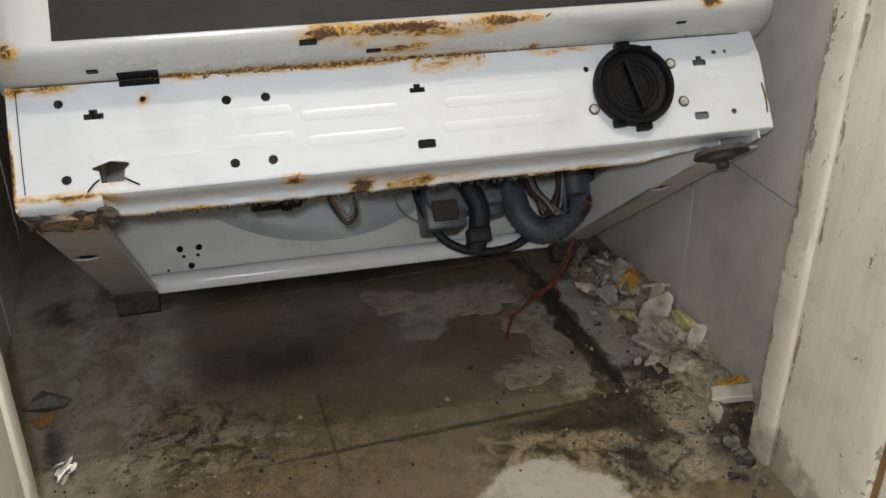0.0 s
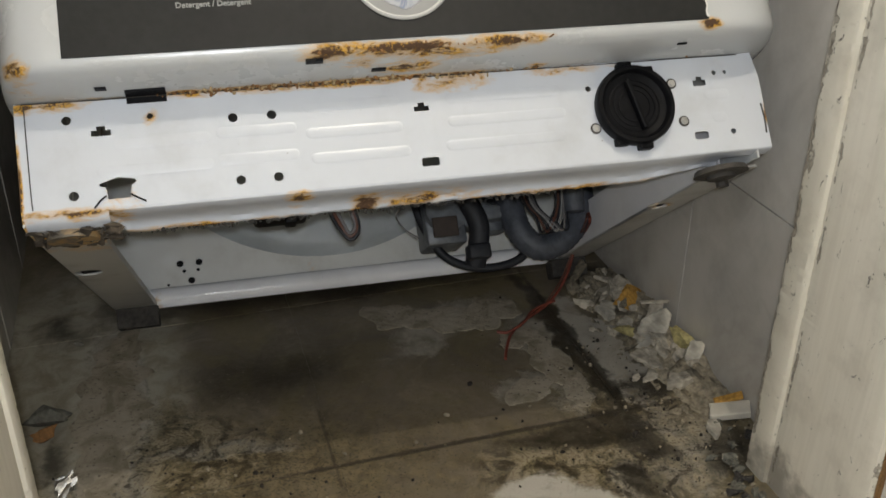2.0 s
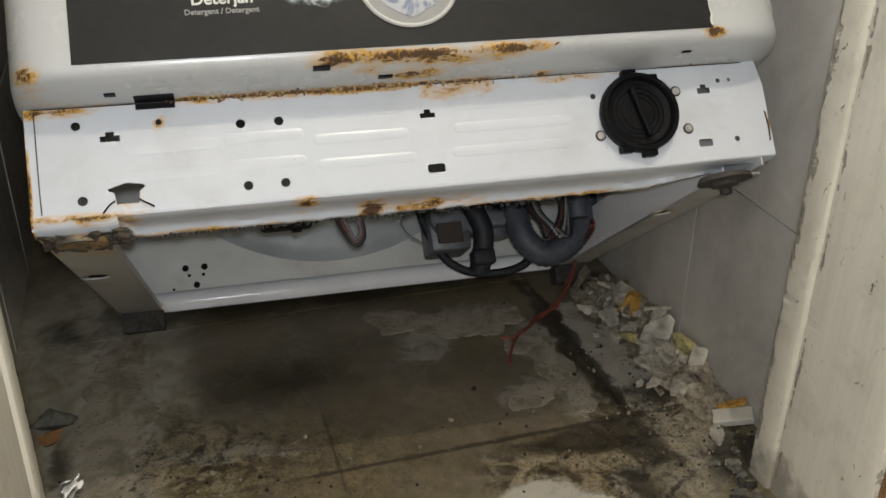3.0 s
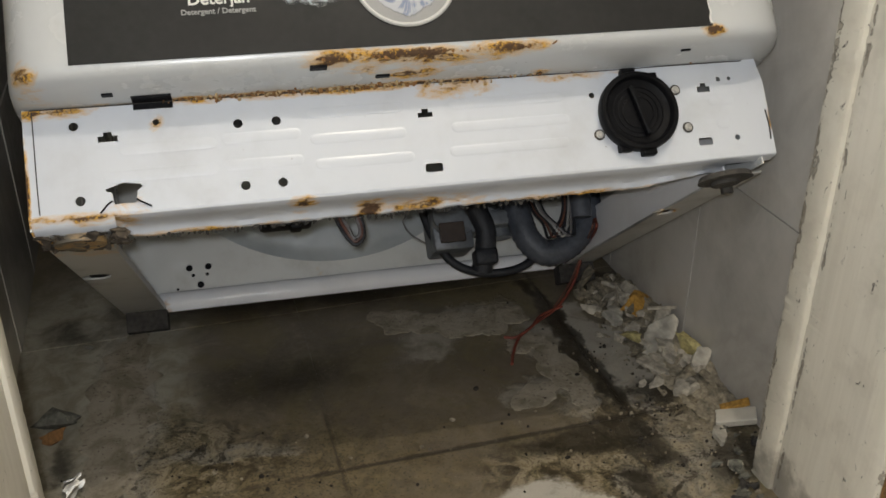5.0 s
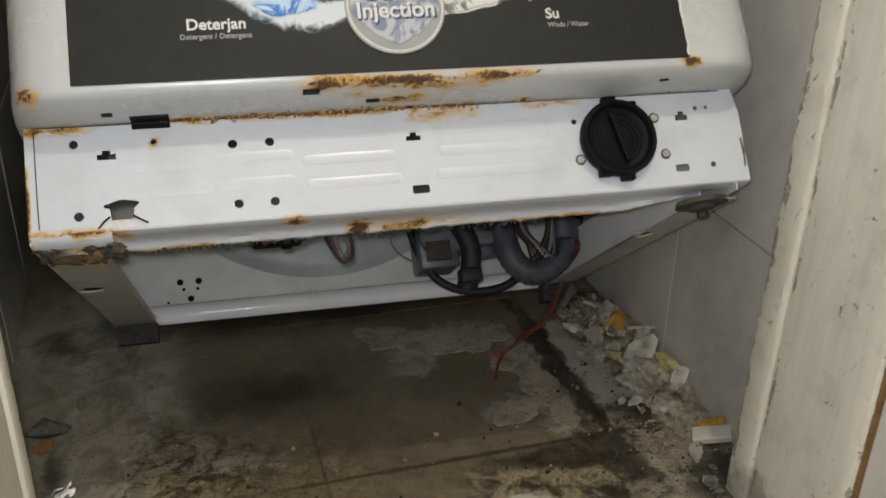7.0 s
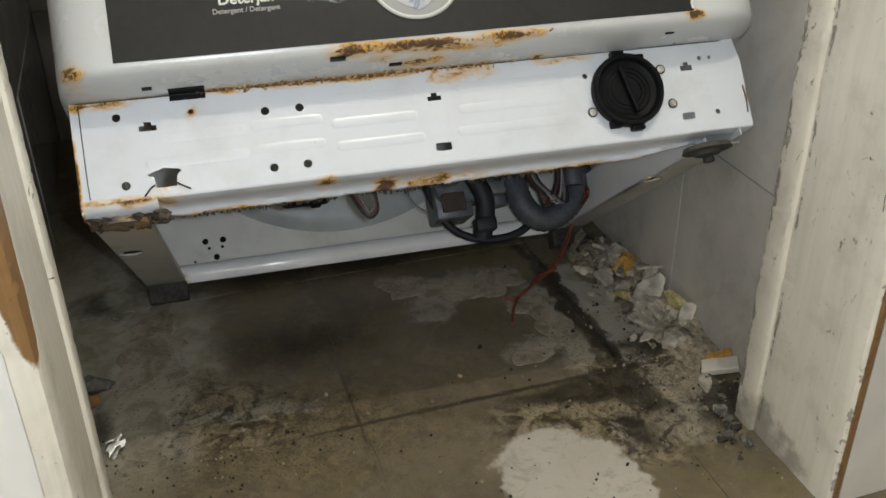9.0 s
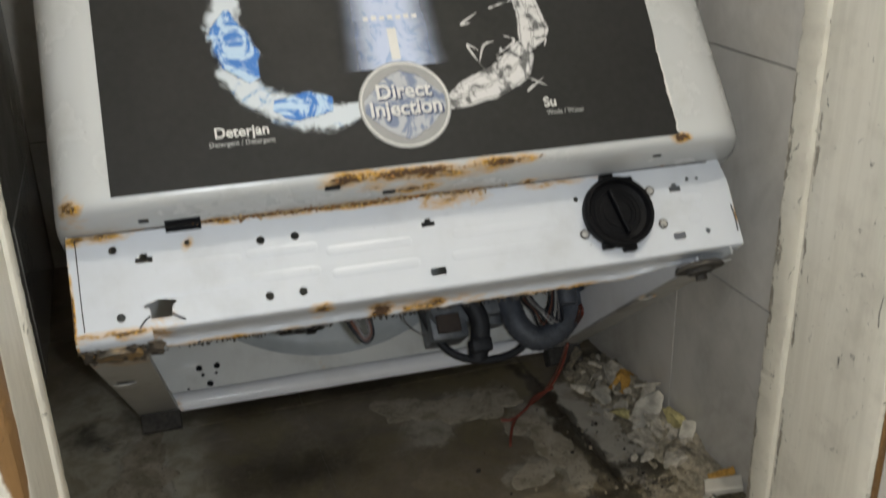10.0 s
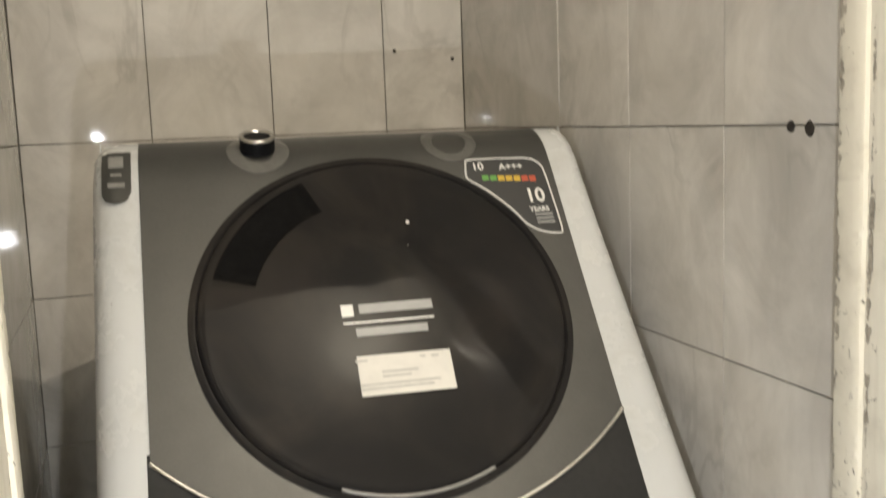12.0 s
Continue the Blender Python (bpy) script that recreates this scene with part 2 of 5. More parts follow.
def splash(name, pale, deep, share, cover, ragged=0.9):
    """Printed splash: streaks of two inks with torn, see-through edges."""
    n = Nodes(name)
    n.where = n.obj
    long_streaks = n.noise(34, 5, 0.62, 2.2)
    edge = n.noise(75, 4, 0.6, 1.0)
    colour = n.mix(n.step(long_streaks, share - 0.06, share + 0.05), deep, pale)
    uv = n.add("ShaderNodeUVMap").outputs["UV"]
    split = n.add("ShaderNodeSeparateXYZ")
    n.wire(uv, split.inputs[0])
    across = n.math("SUBTRACT", 1.0, n.math("ABSOLUTE", n.math("SUBTRACT", n.math("MULTIPLY", split.outputs["Y"], 2.0), 1.0)))
    alpha = n.step(n.math("ADD", n.math("MULTIPLY", across, cover), n.math("MULTIPLY", edge, ragged)), 0.62 * ragged / 0.9, 0.98 * max(ragged / 0.9, 0.75))
    return n.done(colour, 0.45, 0.0, None, 0.001, 0.0, alpha)


M_DOOR = door_glass()
M_SPLASH_BLUE = splash("blue_splash_print", (0.42, 0.58, 0.74), (0.006, 0.14, 0.50), 0.50, 1.6)
M_SPLASH_PALE = splash("pale_splash_print", (0.55, 0.60, 0.64), (0.10, 0.26, 0.50), 0.36, 0.9)
M_SPLASH_WHITE = splash("water_splash_print", (0.58, 0.57, 0.56), (0.10, 0.10, 0.10), 0.46, 1.1)
M_COLUMN = splash("pale_blue_column_print", (0.46, 0.53, 0.70), (0.30, 0.40, 0.62), 0.45, 0.85, 0.15)
M_SWIRL = splash("grey_swirl_print", (0.40, 0.41, 0.44), (0.15, 0.19, 0.29), 0.50, 4.0)


def wall_tile():
    n = Nodes("veined_wall_tile")
    r = n.piece()
    shift = n.add("ShaderNodeVectorMath")
    shift.operation = "ADD"
    n.wire(n.pos, shift.inputs[0])
    push = n.add("ShaderNodeCombineXYZ")
    for s in push.inputs:
        n.wire(n.math("MULTIPLY", r, 7.3), s)
    n.wire(push.outputs[0], shift.inputs[1])
    n.where = shift.outputs[0]
    slant = n.mapped(scale=(3.0, 3.0, 1.6), rot=(0.5, 0.4, 0.6))
    cloud = n.noise(2.6, 5, 0.6, 1.6, slant)
    vein = n.math("ABSOLUTE", n.math("SUBTRACT", n.noise(1.5, 4, 0.55, 2.2, slant), 0.5))
    vein = n.math("SUBTRACT", 1.0, n.step(vein, 0.0, 0.05))
    vein = n.math("MULTIPLY", vein, n.step(n.noise(4, 3), 0.42, 0.68))
    colour = n.mix(n.step(cloud, 0.3, 0.75), (0.67, 0.64, 0.585), (0.575, 0.545, 0.49))
    colour = n.mix(n.math("MULTIPLY", vein, 0.30), colour, (0.30, 0.275, 0.235))
    n.where = n.pos
    split = n.add("ShaderNodeSeparateXYZ")
    n.wire(n.pos, split.inputs[0])
    splashed = n.math("SUBTRACT", 1.0, n.step(n.math("ADD", split.outputs["Z"], n.math("MULTIPLY", n.noise(9, 5, 0.65), 0.30)), 0.16, 0.62))
    dirt = n.math("MULTIPLY", n.step(n.noise(7, 6, 0.65, 0.8), 0.36, 0.68), 0.25)
    dirt = n.math("ADD", dirt, n.math("MULTIPLY", splashed, 0.36), clamp=True)
    colour = n.mix(dirt, colour, (0.20, 0.185, 0.16))
    tone = n.blend(r, 0.94, 1.04)
    hsv = n.add("ShaderNodeHueSaturation")
    n.wire(tone, hsv.inputs["Value"])
    n.wire(colour, hsv.inputs["Color"])
    return n.done(hsv.outputs[0], n.blend(n.noise(18, 5), 0.025, 0.06), 0.0, n.noise(5, 3), 0.0006)


def floor_tile(name, tile):
    """Worn floor: old tile under brown grime, with skins of pale mortar, black wet streaks and painted shade under the
    machine.
    """
    n = Nodes(name)
    fine, mid, wide = n.noise(120, 6, 0.65), n.noise(34, 6, 0.65, 0.6), n.noise(9, 5, 0.6, 0.5)
    torn = n.math("ADD", n.math("MULTIPLY", mid, 0.6), n.math("MULTIPLY", fine, 0.4))
    lines = n.most(n.blob((0.14, 0.0955, 0), (0.32, 0.0050, 1)), n.blob((0.281, 0.22, 0), (0.0050, 0.26, 1)), n.math("MULTIPLY", n.blob((-0.034, 0.12, 0), (0.0028, 0.11, 1)), 0.5))
    n.bend(0.10, 11.0)
    colour = n.mix(n.step(wide, 0.35, 0.68), tile, tuple(c * 0.62 for c in tile))
    colour = n.mix(n.math("MULTIPLY", n.step(torn, 0.42, 0.62), 0.6), colour, (0.115, 0.092, 0.050))
    colour = n.mix(n.math("MULTIPLY", n.step(n.noise(17, 6, 0.7, 0.9, vec=n.pos), 0.50, 0.68), 0.5), colour, (0.24, 0.205, 0.145))
    colour = n.mix(n.math("MULTIPLY", n.step(n.noise(8, 6, 0.68, 1.4, vec=n.pos), 0.46, 0.62), 0.6), colour, (0.150, 0.122, 0.058))
    colour = n.mix(n.math("MULTIPLY", n.step(n.math("ADD", n.blob((-0.28, 0.32, 0), (0.13, 0.26, 1)), n.math("MULTIPLY", torn, 0.5)), 0.12, 0.50), 0.85), colour, n.mix(n.step(mid, 0.4, 0.65), (0.37, 0.345, 0.275), (0.25, 0.225, 0.165)))
    # brown scum, mostly toward the doorway
    scum_at = n.most(n.blob((-0.10, 0.10, 0), (0.26, 0.12, 1)), n.blob((0.25, 0.03, 0), (0.20, 0.12, 1)), n.blob((-0.19, 0.18, 0), (0.06, 0.12, 1)))
    scum = n.math("MULTIPLY", n.step(n.math("ADD", torn, n.math("MULTIPLY", scum_at, 0.34)), 0.46, 0.86), 0.8)
    colour = n.mix(scum, colour, n.mix(n.step(n.noise(55, 8, 0.70, 0.4, vec=n.pos), 0.38, 0.62), (0.235, 0.185, 0.105), (0.085, 0.066, 0.032)))
    # pale mortar skins
    skin_at = n.most(
        n.blob((0.145, 0.315, 0), (0.105, 0.040, 1), -0.5), n.blob((0.200, 0.168, 0), (0.048, 0.026, 1), 0.3), n.blob((0.243, 0.165, 0), (0.016, 0.085, 1), 0.15), n.blob((0.235, 0.265, 0), (0.040, 0.060, 1), 0.1),
        n.math("MULTIPLY", n.blob((-0.238, 0.27, 0), (0.034, 0.21, 1), -0.06), 1.5), n.blob((0.31, 0.02, 0), (0.06, 0.07, 1)), n.blob((-0.14, 0.15, 0), (0.08, 0.018, 1), 0.2), n.blob((0.23, 0.0, 0), (0.025, 0.05, 1), 0.3))
    strip = n.step(n.math("ADD", n.blob((0.308, 0.205, 0), (0.036, 0.13, 1), -0.02), n.math("MULTIPLY", torn, 0.5)), 0.30, 0.40)
    skin = n.step(n.math("ADD", n.math("MULTIPLY", skin_at, 0.62), n.math("MULTIPLY", torn, 1.25)), 0.62, 0.86)
    skin_colour = n.mix(n.step(n.noise(44, 5, 0.6, vec=n.pos), 0.35, 0.7), (0.33, 0.305, 0.255), (0.16, 0.14, 0.10))
    colour = n.mix(n.math("MULTIPLY", skin, 0.68), colour, skin_colour)
    strip = n.math("MULTIPLY", strip, n.blend(n.step(n.noise(22, 7, 0.7, 0.5, vec=n.pos), 0.48, 0.66), 1.0, 0.5))
    colour = n.mix(n.math("MULTIPLY", strip, 0.85), colour, n.mix(n.noise(30, 5, vec=n.pos), (0.43, 0.405, 0.355), (0.30, 0.275, 0.23)))
    clean = n.step(n.math("ADD", n.blob((0.155, -0.075, 0), (0.070, 0.115, 1), -0.35), n.math("MULTIPLY", torn, 0.35)), 0.18, 0.30)
    colour = n.mix(clean, colour, n.mix(n.noise(18, 4, vec=n.pos), (0.49, 0.46, 0.40), (0.39, 0.36, 0.30)))
    # torn crumbs of tan and black dirt by the doorway
    torn_at = n.most(n.blob((0.24, 0.02, 0), (0.20, 0.10, 1)), n.blob((0.30, 0.10, 0), (0.10, 0.06, 1)), n.math("MULTIPLY", n.blob((-0.18, 0.15, 0), (0.14, 0.09, 1)), 0.8))
    torn_at = n.math("MULTIPLY", n.step(torn_at, 0.0, 0.5), n.math("SUBTRACT", 1.0, clean))
    crumb = n.noise(42, 8, 0.72, 0.7, vec=n.pos)
    colour = n.mix(n.math("MULTIPLY", torn_at, n.math("MULTIPLY", n.step(crumb, 0.51, 0.58), 0.8)), colour, (0.31, 0.262, 0.175))
    colour = n.mix(n.math("MULTIPLY", torn_at, n.math("MULTIPLY", n.math("SUBTRACT", 1.0, n.step(crumb, 0.42, 0.49)), 0.9)), colour, (0.036, 0.027, 0.014))
    # wet black dirt, and soft shade under and beside the machine painted in with it
    black_at = n.most(
        n.math("MULTIPLY", n.blob((0.2765, 0.23, 0), (0.020, 0.24, 1), -0.02), 1.5), n.math("MULTIPLY", n.blob((0.275, 0.055, 0), (0.032, 0.055, 1), -0.3), 1.6), n.blob((0.20, 0.075, 0), (0.10, 0.024, 1)), n.blob((0.245, 0.0, 0), (0.03, 0.05, 1), -0.4), n.blob((0.38, 0.37, 0), (0.06, 0.05, 1)), n.math("MULTIPLY", n.blob((-0.30, 0.42, 0), (0.05, 0.04, 1)), 0.6),
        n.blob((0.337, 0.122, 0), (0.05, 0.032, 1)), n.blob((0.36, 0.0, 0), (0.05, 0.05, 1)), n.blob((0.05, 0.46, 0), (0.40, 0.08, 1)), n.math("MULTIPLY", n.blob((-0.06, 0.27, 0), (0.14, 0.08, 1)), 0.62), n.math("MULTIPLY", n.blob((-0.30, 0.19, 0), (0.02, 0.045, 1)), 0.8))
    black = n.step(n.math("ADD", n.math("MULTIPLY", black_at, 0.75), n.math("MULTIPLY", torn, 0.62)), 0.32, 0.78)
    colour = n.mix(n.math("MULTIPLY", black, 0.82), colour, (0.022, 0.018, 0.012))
    joint = n.math("MULTIPLY", n.step(n.math("ADD", lines, n.math("MULTIPLY", torn, 1.5)), 0.72, 1.25), 0.75)
    colour = n.mix(joint, colour, (0.030, 0.024, 0.016))
    flecks = n.math("MULTIPLY", n.math("SUBTRACT", 1.0, clean), n.step(n.math("ADD", n.noise(330, 3, 0.6, vec=n.pos), n.math("MULTIPLY", n.math("MAXIMUM", scum_at, -0.3), 0.14)), 0.64, 0.70))
    colour = n.mix(n.math("MULTIPLY", flecks, 0.6), colour, (0.03, 0.022, 0.014))
    dust = n.math("MULTIPLY", n.step(n.noise(190, 4, 0.6, vec=n.pos), 0.60, 0.70), n.step(n.noise(13, 5, 0.65, vec=n.pos), 0.40, 0.62))
    colour = n.mix(n.math("MULTIPLY", dust, 0.45), colour, (0.30, 0.262, 0.20))
    colour = n.mix(n.math("MULTIPLY", n.step(n.noise(28, 7, 0.72, 1.0, vec=n.pos), 0.52, 0.66), 0.28), colour, (0.075, 0.056, 0.038))
    rough = n.blend(black, n.blend(skin, 0.42, 0.8), 0.30)
    height = n.math("ADD", n.math("ADD", n.math("MULTIPLY", skin, 0.9), n.math("MULTIPLY", fine, 0.7)), n.math("MULTIPLY", scum, 0.5))
    return n.done(colour, rough, 0.0, height, 0.0010)


def painted_wood():
    n = Nodes("chipped_cream_paint_on_wood")
    grain = n.noise(6, 4, 0.6, 0.3, n.mapped(scale=(22, 22, 1.3)))
    fine, mid = n.noise(150, 5, 0.65), n.noise(26, 5, 0.6)
    stop = n.step(n.math("MULTIPLY", n.add_y(), 1.0), -0.050, -0.046)
    colour = n.mix(n.step(grain, 0.35, 0.7), (0.76, 0.72, 0.62), (0.70, 0.66, 0.56))
    colour = n.mix(stop, colour, n.mix(mid, (0.72, 0.685, 0.585), (0.64, 0.60, 0.50)))
    colour = n.mix(n.math("MULTIPLY", n.step(mid, 0.46, 0.72), 0.35), colour, (0.46, 0.42, 0.345))
    low = n.most(n.blob((0.36, -0.05, 0.0), (0.2, 0.10, 0.055)), n.blob((-0.28, -0.03, 0.0), (0.2, 0.10, 0.06)))
    grime = n.step(n.math("ADD", n.math("MULTIPLY", low, 0.5), mid), 0.60, 0.85)
    colour = n.mix(n.math("MULTIPLY", grime, 0.6), colour, (0.15, 0.13, 0.10))
    # chips down to bare or dark wood along the arrises
    edge_at = n.most(n.blob((0.355, -0.019, 0.3), (0.012, 0.010, 3.0)), n.blob((0.36, -0.052, 0.3), (0.012, 0.006, 3.0)), n.blob((0.365, -0.168, 0.3), (0.02, 0.012, 3.0)),
                     n.blob((-0.277, -0.019, 0.3), (0.012, 0.007, 3.0)))
    chip = n.step(n.math("ADD", n.math("MULTIPLY", edge_at, n.blend(n.step(n.noise(9, 3, 0.6, 0, n.mapped(scale=(0.3, 0.3, 2.2))), 0.42, 0.62), 0.17, 0.29)), n.math("ADD", n.math("MULTIPLY", n.noise(60, 4, 0.6, 0, n.mapped(scale=(1, 1, 0.35))), 0.6), n.math("MULTIPLY", fine, 0.4))), 0.675, 0.715)
    dents = n.step(n.noise(85, 5, 0.72, 1.2, n.mapped(scale=(1, 1, 0.6))), 0.65, 0.67)
    bare_at = n.most(n.blob((-0.279, -0.165, 0.42), (0.02, 0.024, 0.11)), n.blob((0.3700, -0.169, 0.3), (0.0055, 0.007, 3.0)))
    bare = n.step(n.math("ADD", bare_at, n.math("MULTIPLY", mid, 0.5)), 0.32, 0.40)
    colour = n.mix(n.math("MULTIPLY", dents, 0.85), colour, (0.10, 0.085, 0.065))
    colour = n.mix(n.math("MULTIPLY", chip, 0.85), colour, n.mix(n.step(fine, 0.4, 0.6), (0.13, 0.105, 0.08), (0.36, 0.32, 0.26)))
    colour = n.mix(bare, colour, n.mix(grain, (0.30, 0.17, 0.065), (0.14, 0.075, 0.03)))
    height = n.math("SUBTRACT", n.math("MULTIPLY", grain, 0.2), n.math("ADD", chip, n.math("ADD", dents, bare)))
    return n.done(colour, n.blend(chip, 0.42, 0.85), 0.0, height, 0.0012)


M_TILE = wall_tile()
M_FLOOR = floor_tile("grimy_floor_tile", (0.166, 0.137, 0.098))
M_GROUT = plain("dark_grout", (0.25, 0.225, 0.18), 0.9, 0, 150, 0.4, 0.001)
M_WOOD = painted_wood()
M_OUTER = plain("pale_outer_tile", (0.62, 0.60, 0.56), 0.35, 0, 12, 0.12, 0.0004)
M_PLASTER_WALL = plain("matt_wall_paint", (0.80, 0.78, 0.73), 0.85, 0, 14, 0.08, 0.0008)


# ---- mesh helpers ----
def part(name, bm, material, parent=None, label="", smooth=None):
    """Link a bmesh as one mesh object under a thing or a part."""
    bmesh.ops.recalc_face_normals(bm, faces=bm.faces)
    me = bpy.data.meshes.new(name)
    if smooth is not None:
        for f in bm.faces:
            f.smooth = True
        limit = radians(smooth)
        for e in bm.edges:
            e.smooth = len(e.link_faces) == 2 and e.calc_face_angle(0.0) < limit
    bm.to_mesh(me)
    bm.free()
    me.materials.append(material)
    ob = new(name, me)
    ob.parent = parent
    if label:
        ob["label"] = label
    return ob


def box(bm, x0, x1, y0, y1, z0, z1, bevel=0.0, seg=2):
    made = bmesh.ops.create_cube(bm, size=1.0, matrix=Matrix.Translation(((x0 + x1) / 2, (y0 + y1) / 2, (z0 + z1) / 2)) @ Matrix.Diagonal((x1 - x0, y1 - y0, z1 - z0, 1)))
    if bevel:
        edges = {e for v in made["verts"] for e in v.link_edges}
        bmesh.ops.bevel(bm, geom=list(edges), offset=bevel, segments=seg, affect="EDGES", profile=0.5)


def disc_y(bm, x, z, y0, y1, r, seg=32, bevel=0.0):
    """A cylinder whose axis runs along y."""
    m = Matrix.Translation((x, (y0 + y1) / 2, z)) @ Matrix.Rotation(radians(90), 4, "X")
    made = bmesh.ops.create_cone(bm, cap_ends=True, segments=seg, radius1=r, radius2=r, depth=abs(y1 - y0), matrix=m)
    if bevel:
        edges = {e for v in made["verts"] for e in v.link_edges if len({f.normal.dot(Vector((0, 1, 0))) > 0.5 for f in e.link_faces}) == 2 or abs(e.verts[0].co.y - e.verts[1].co.y) < 1e-7}
        bmesh.ops.bevel(bm, geom=list(edges), offset=bevel, segments=2, affect="EDGES")


def disc_z(bm, x, y, z0, z1, r, seg=32, r2=None):
    m = Matrix.Translation((x, y, (z0 + z1) / 2))
    bmesh.ops.create_cone(bm, cap_ends=True, segments=seg, radius1=r, radius2=r if r2 is None else r2, depth=abs(z1 - z0), matrix=m)


def smooth_path(points, steps=8):
    """Catmull-Rom through the points."""
    p = [Vector(q) for q in points]
    p = [2 * p[0] - p[1]] + p + [2 * p[-1] - p[-2]]
    out = []
    for a, b, c, d in zip(p, p[1:], p[2:], p[3:]):
        for i in range(steps):
            t = i / steps
            out.append(0.5 * (2 * b + (c - a) * t + (2 * a - 5 * b + 4 * c - d) * t * t + (3 * b - a - 3 * c + d) * t**3))
    return out + [p[-2]]


def tube(bm, points, r, seg=10, steps=8, ribs=0.0):
    """A round pipe along a smoothed path; ribs: how far every second ring swells."""
    path = smooth_path(points, steps)
    rings, side = [], Vector((0.31, 0.22, 0.92))
    for i, p in enumerate(path):
        way = (path[min(i + 1, len(path) - 1)] - path[max(i - 1, 0)]).normalized()
        side = (side - way * side.dot(way)).normalized()
        other = way.cross(side)
        rr = r + (ribs if i % 2 else 0.0)
        rings.append([bm.verts.new(p + rr * (math.cos(a) * side + math.sin(a) * other)) for a in (2 * math.pi * k / seg for k in range(seg))])
    for a, b in zip(rings, rings[1:]):
        for k in range(seg):
            bm.faces.new((a[k], a[(k + 1) % seg], b[(k + 1) % seg], b[k]))
    bm.faces.new(rings[0][::-1])
    bm.faces.new(rings[-1])


def circle(x, z, r, n=20):
    return [(x + r * math.cos(2 * math.pi * k / n), z + r * math.sin(2 * math.pi * k / n)) for k in range(n)]


def plate(bm, outer, holes, y0, y1):
    """A sheet in the plane of x and z, from y0 to y1 thick, with real holes through it."""
    edges = []
    for loop in [outer, *holes]:
        vs = [bm.verts.new((x, y0, z)) for x, z in loop]
        edges += [bm.edges.new((a, b)) for a, b in zip(vs, vs[1:] + vs[:1])]
    faces = [f for f in bmesh.ops.triangle_fill(bm, use_beauty=True, edges=edges)["geom"] if isinstance(f, bmesh.types.BMFace)]
    made = bmesh.ops.extrude_face_region(bm, geom=faces)["geom"]
    bmesh.ops.translate(bm, verts=[v for v in made if isinstance(v, bmesh.types.BMVert)], vec=(0, y1 - y0, 0))


def sheet(bm, columns, rows, place):
    """A grid of quads: place(column, row) gives each corner."""
    grid = [[bm.verts.new(place(c, r)) for c in columns] for r in rows]
    for a, b in zip(grid, grid[1:]):
        for k in range(len(columns) - 1):
            bm.faces.new((a[k], a[k + 1], b[k + 1], b[k]))
    return grid


def letters(text, size, x, z, y, material, parent, turn=0.0, align="LEFT", squeeze=1.0, bold=0.02):
    """Printed words on the machine's face; x, z is the foot of the first letter."""
    curve = bpy.data.curves.new("print", "FONT")
    curve.body, curve.size, curve.align_x, curve.extrude, curve.offset = text, size, align, 0.0002, size * bold
    src = bpy.data.objects.new("print", curve)
    scene.collection.objects.link(src)
    bpy.context.view_layer.update()
    me = bpy.data.meshes.new_from_object(src.evaluated_get(bpy.context.evaluated_depsgraph_get()))
    bpy.data.objects.remove(src)
    me.transform(Matrix.Translation((x, y, z)) @ Matrix.Rotation(radians(90), 4, "X") @ Matrix.Rotation(radians(turn), 4, "Z") @ Matrix.Diagonal((squeeze, 1, 1, 1)))
    me.materials.clear()
    me.materials.append(material)
    ob = new("printed_text", me)
    ob.parent = parent
    return ob


def ribbon(bm, points, widths, y, steps=8):
    """A flat printed stroke in the plane of x and z, with v running across it."""
    path = smooth_path([(x, y, z) for x, z in points], steps)
    uv = bm.loops.layers.uv.verify()
    pairs = []
    for i, p in enumerate(path):
        way = (path[min(i + 1, len(path) - 1)] - path[max(i - 1, 0)]).normalized()
        side = Vector((-way.z, 0, way.x))
        w = float(np.interp(i / (len(path) - 1), np.linspace(0, 1, len(widths)), widths))
        pairs.append((bm.verts.new(p + side * w), bm.verts.new(p - side * w), i / (len(path) - 1)))
    for (a, b, u), (c, d, v) in zip(pairs, pairs[1:]):
        f = bm.faces.new((a, c, d, b))
        for loop, t in zip(f.loops, ((u, 1), (v, 1), (v, 0), (u, 0))):
            loop[uv].uv = t


def lump(bm, size, seed, rough=0.35, cuts=2):
    """An irregular broken piece resting on z = 0: the hull of a few random points, its faces dented."""
    rng = random.Random(int(seed * 1000))
    pts = []
    for _ in range(11):
        p = Vector((rng.uniform(-1, 1), rng.uniform(-1, 1), rng.uniform(-1, 1)))
        p = p / max(abs(p.x), abs(p.y), abs(p.z)) * rng.uniform(0.65, 1.0)
        pts.append(bm.verts.new(p))
    hull = bmesh.ops.convex_hull(bm, input=pts)
    drop = [g for g in hull["geom_interior"] + hull["geom_unused"] if isinstance(g, bmesh.types.BMVert)]
    bmesh.ops.delete(bm, geom=list(set(drop)), context="VERTS")
    bmesh.ops.subdivide_edges(bm, edges=bm.edges, cuts=cuts, use_grid_fill=True)
    off = Vector((seed * 3.7, seed * 1.9, seed * 5.3))
    tip = Euler((rng.uniform(-0.5, 0.5), rng.uniform(-0.5, 0.5), 0)).to_matrix()
    for v in bm.verts:
        v.co += v.co.normalized() * (noise.noise(v.co * 2.3 + off) * rough * 0.5 + noise.noise(v.co * 6.1 + off) * rough * 0.3)
        v.co = tip @ Vector((v.co.x * size[0], v.co.y * size[1], v.co.z * size[2]))
    low = min(v.co.z for v in bm.verts)
    for v in bm.verts:
        v.co.z = max(v.co.z - low - size[2] * 0.2, 0.0)

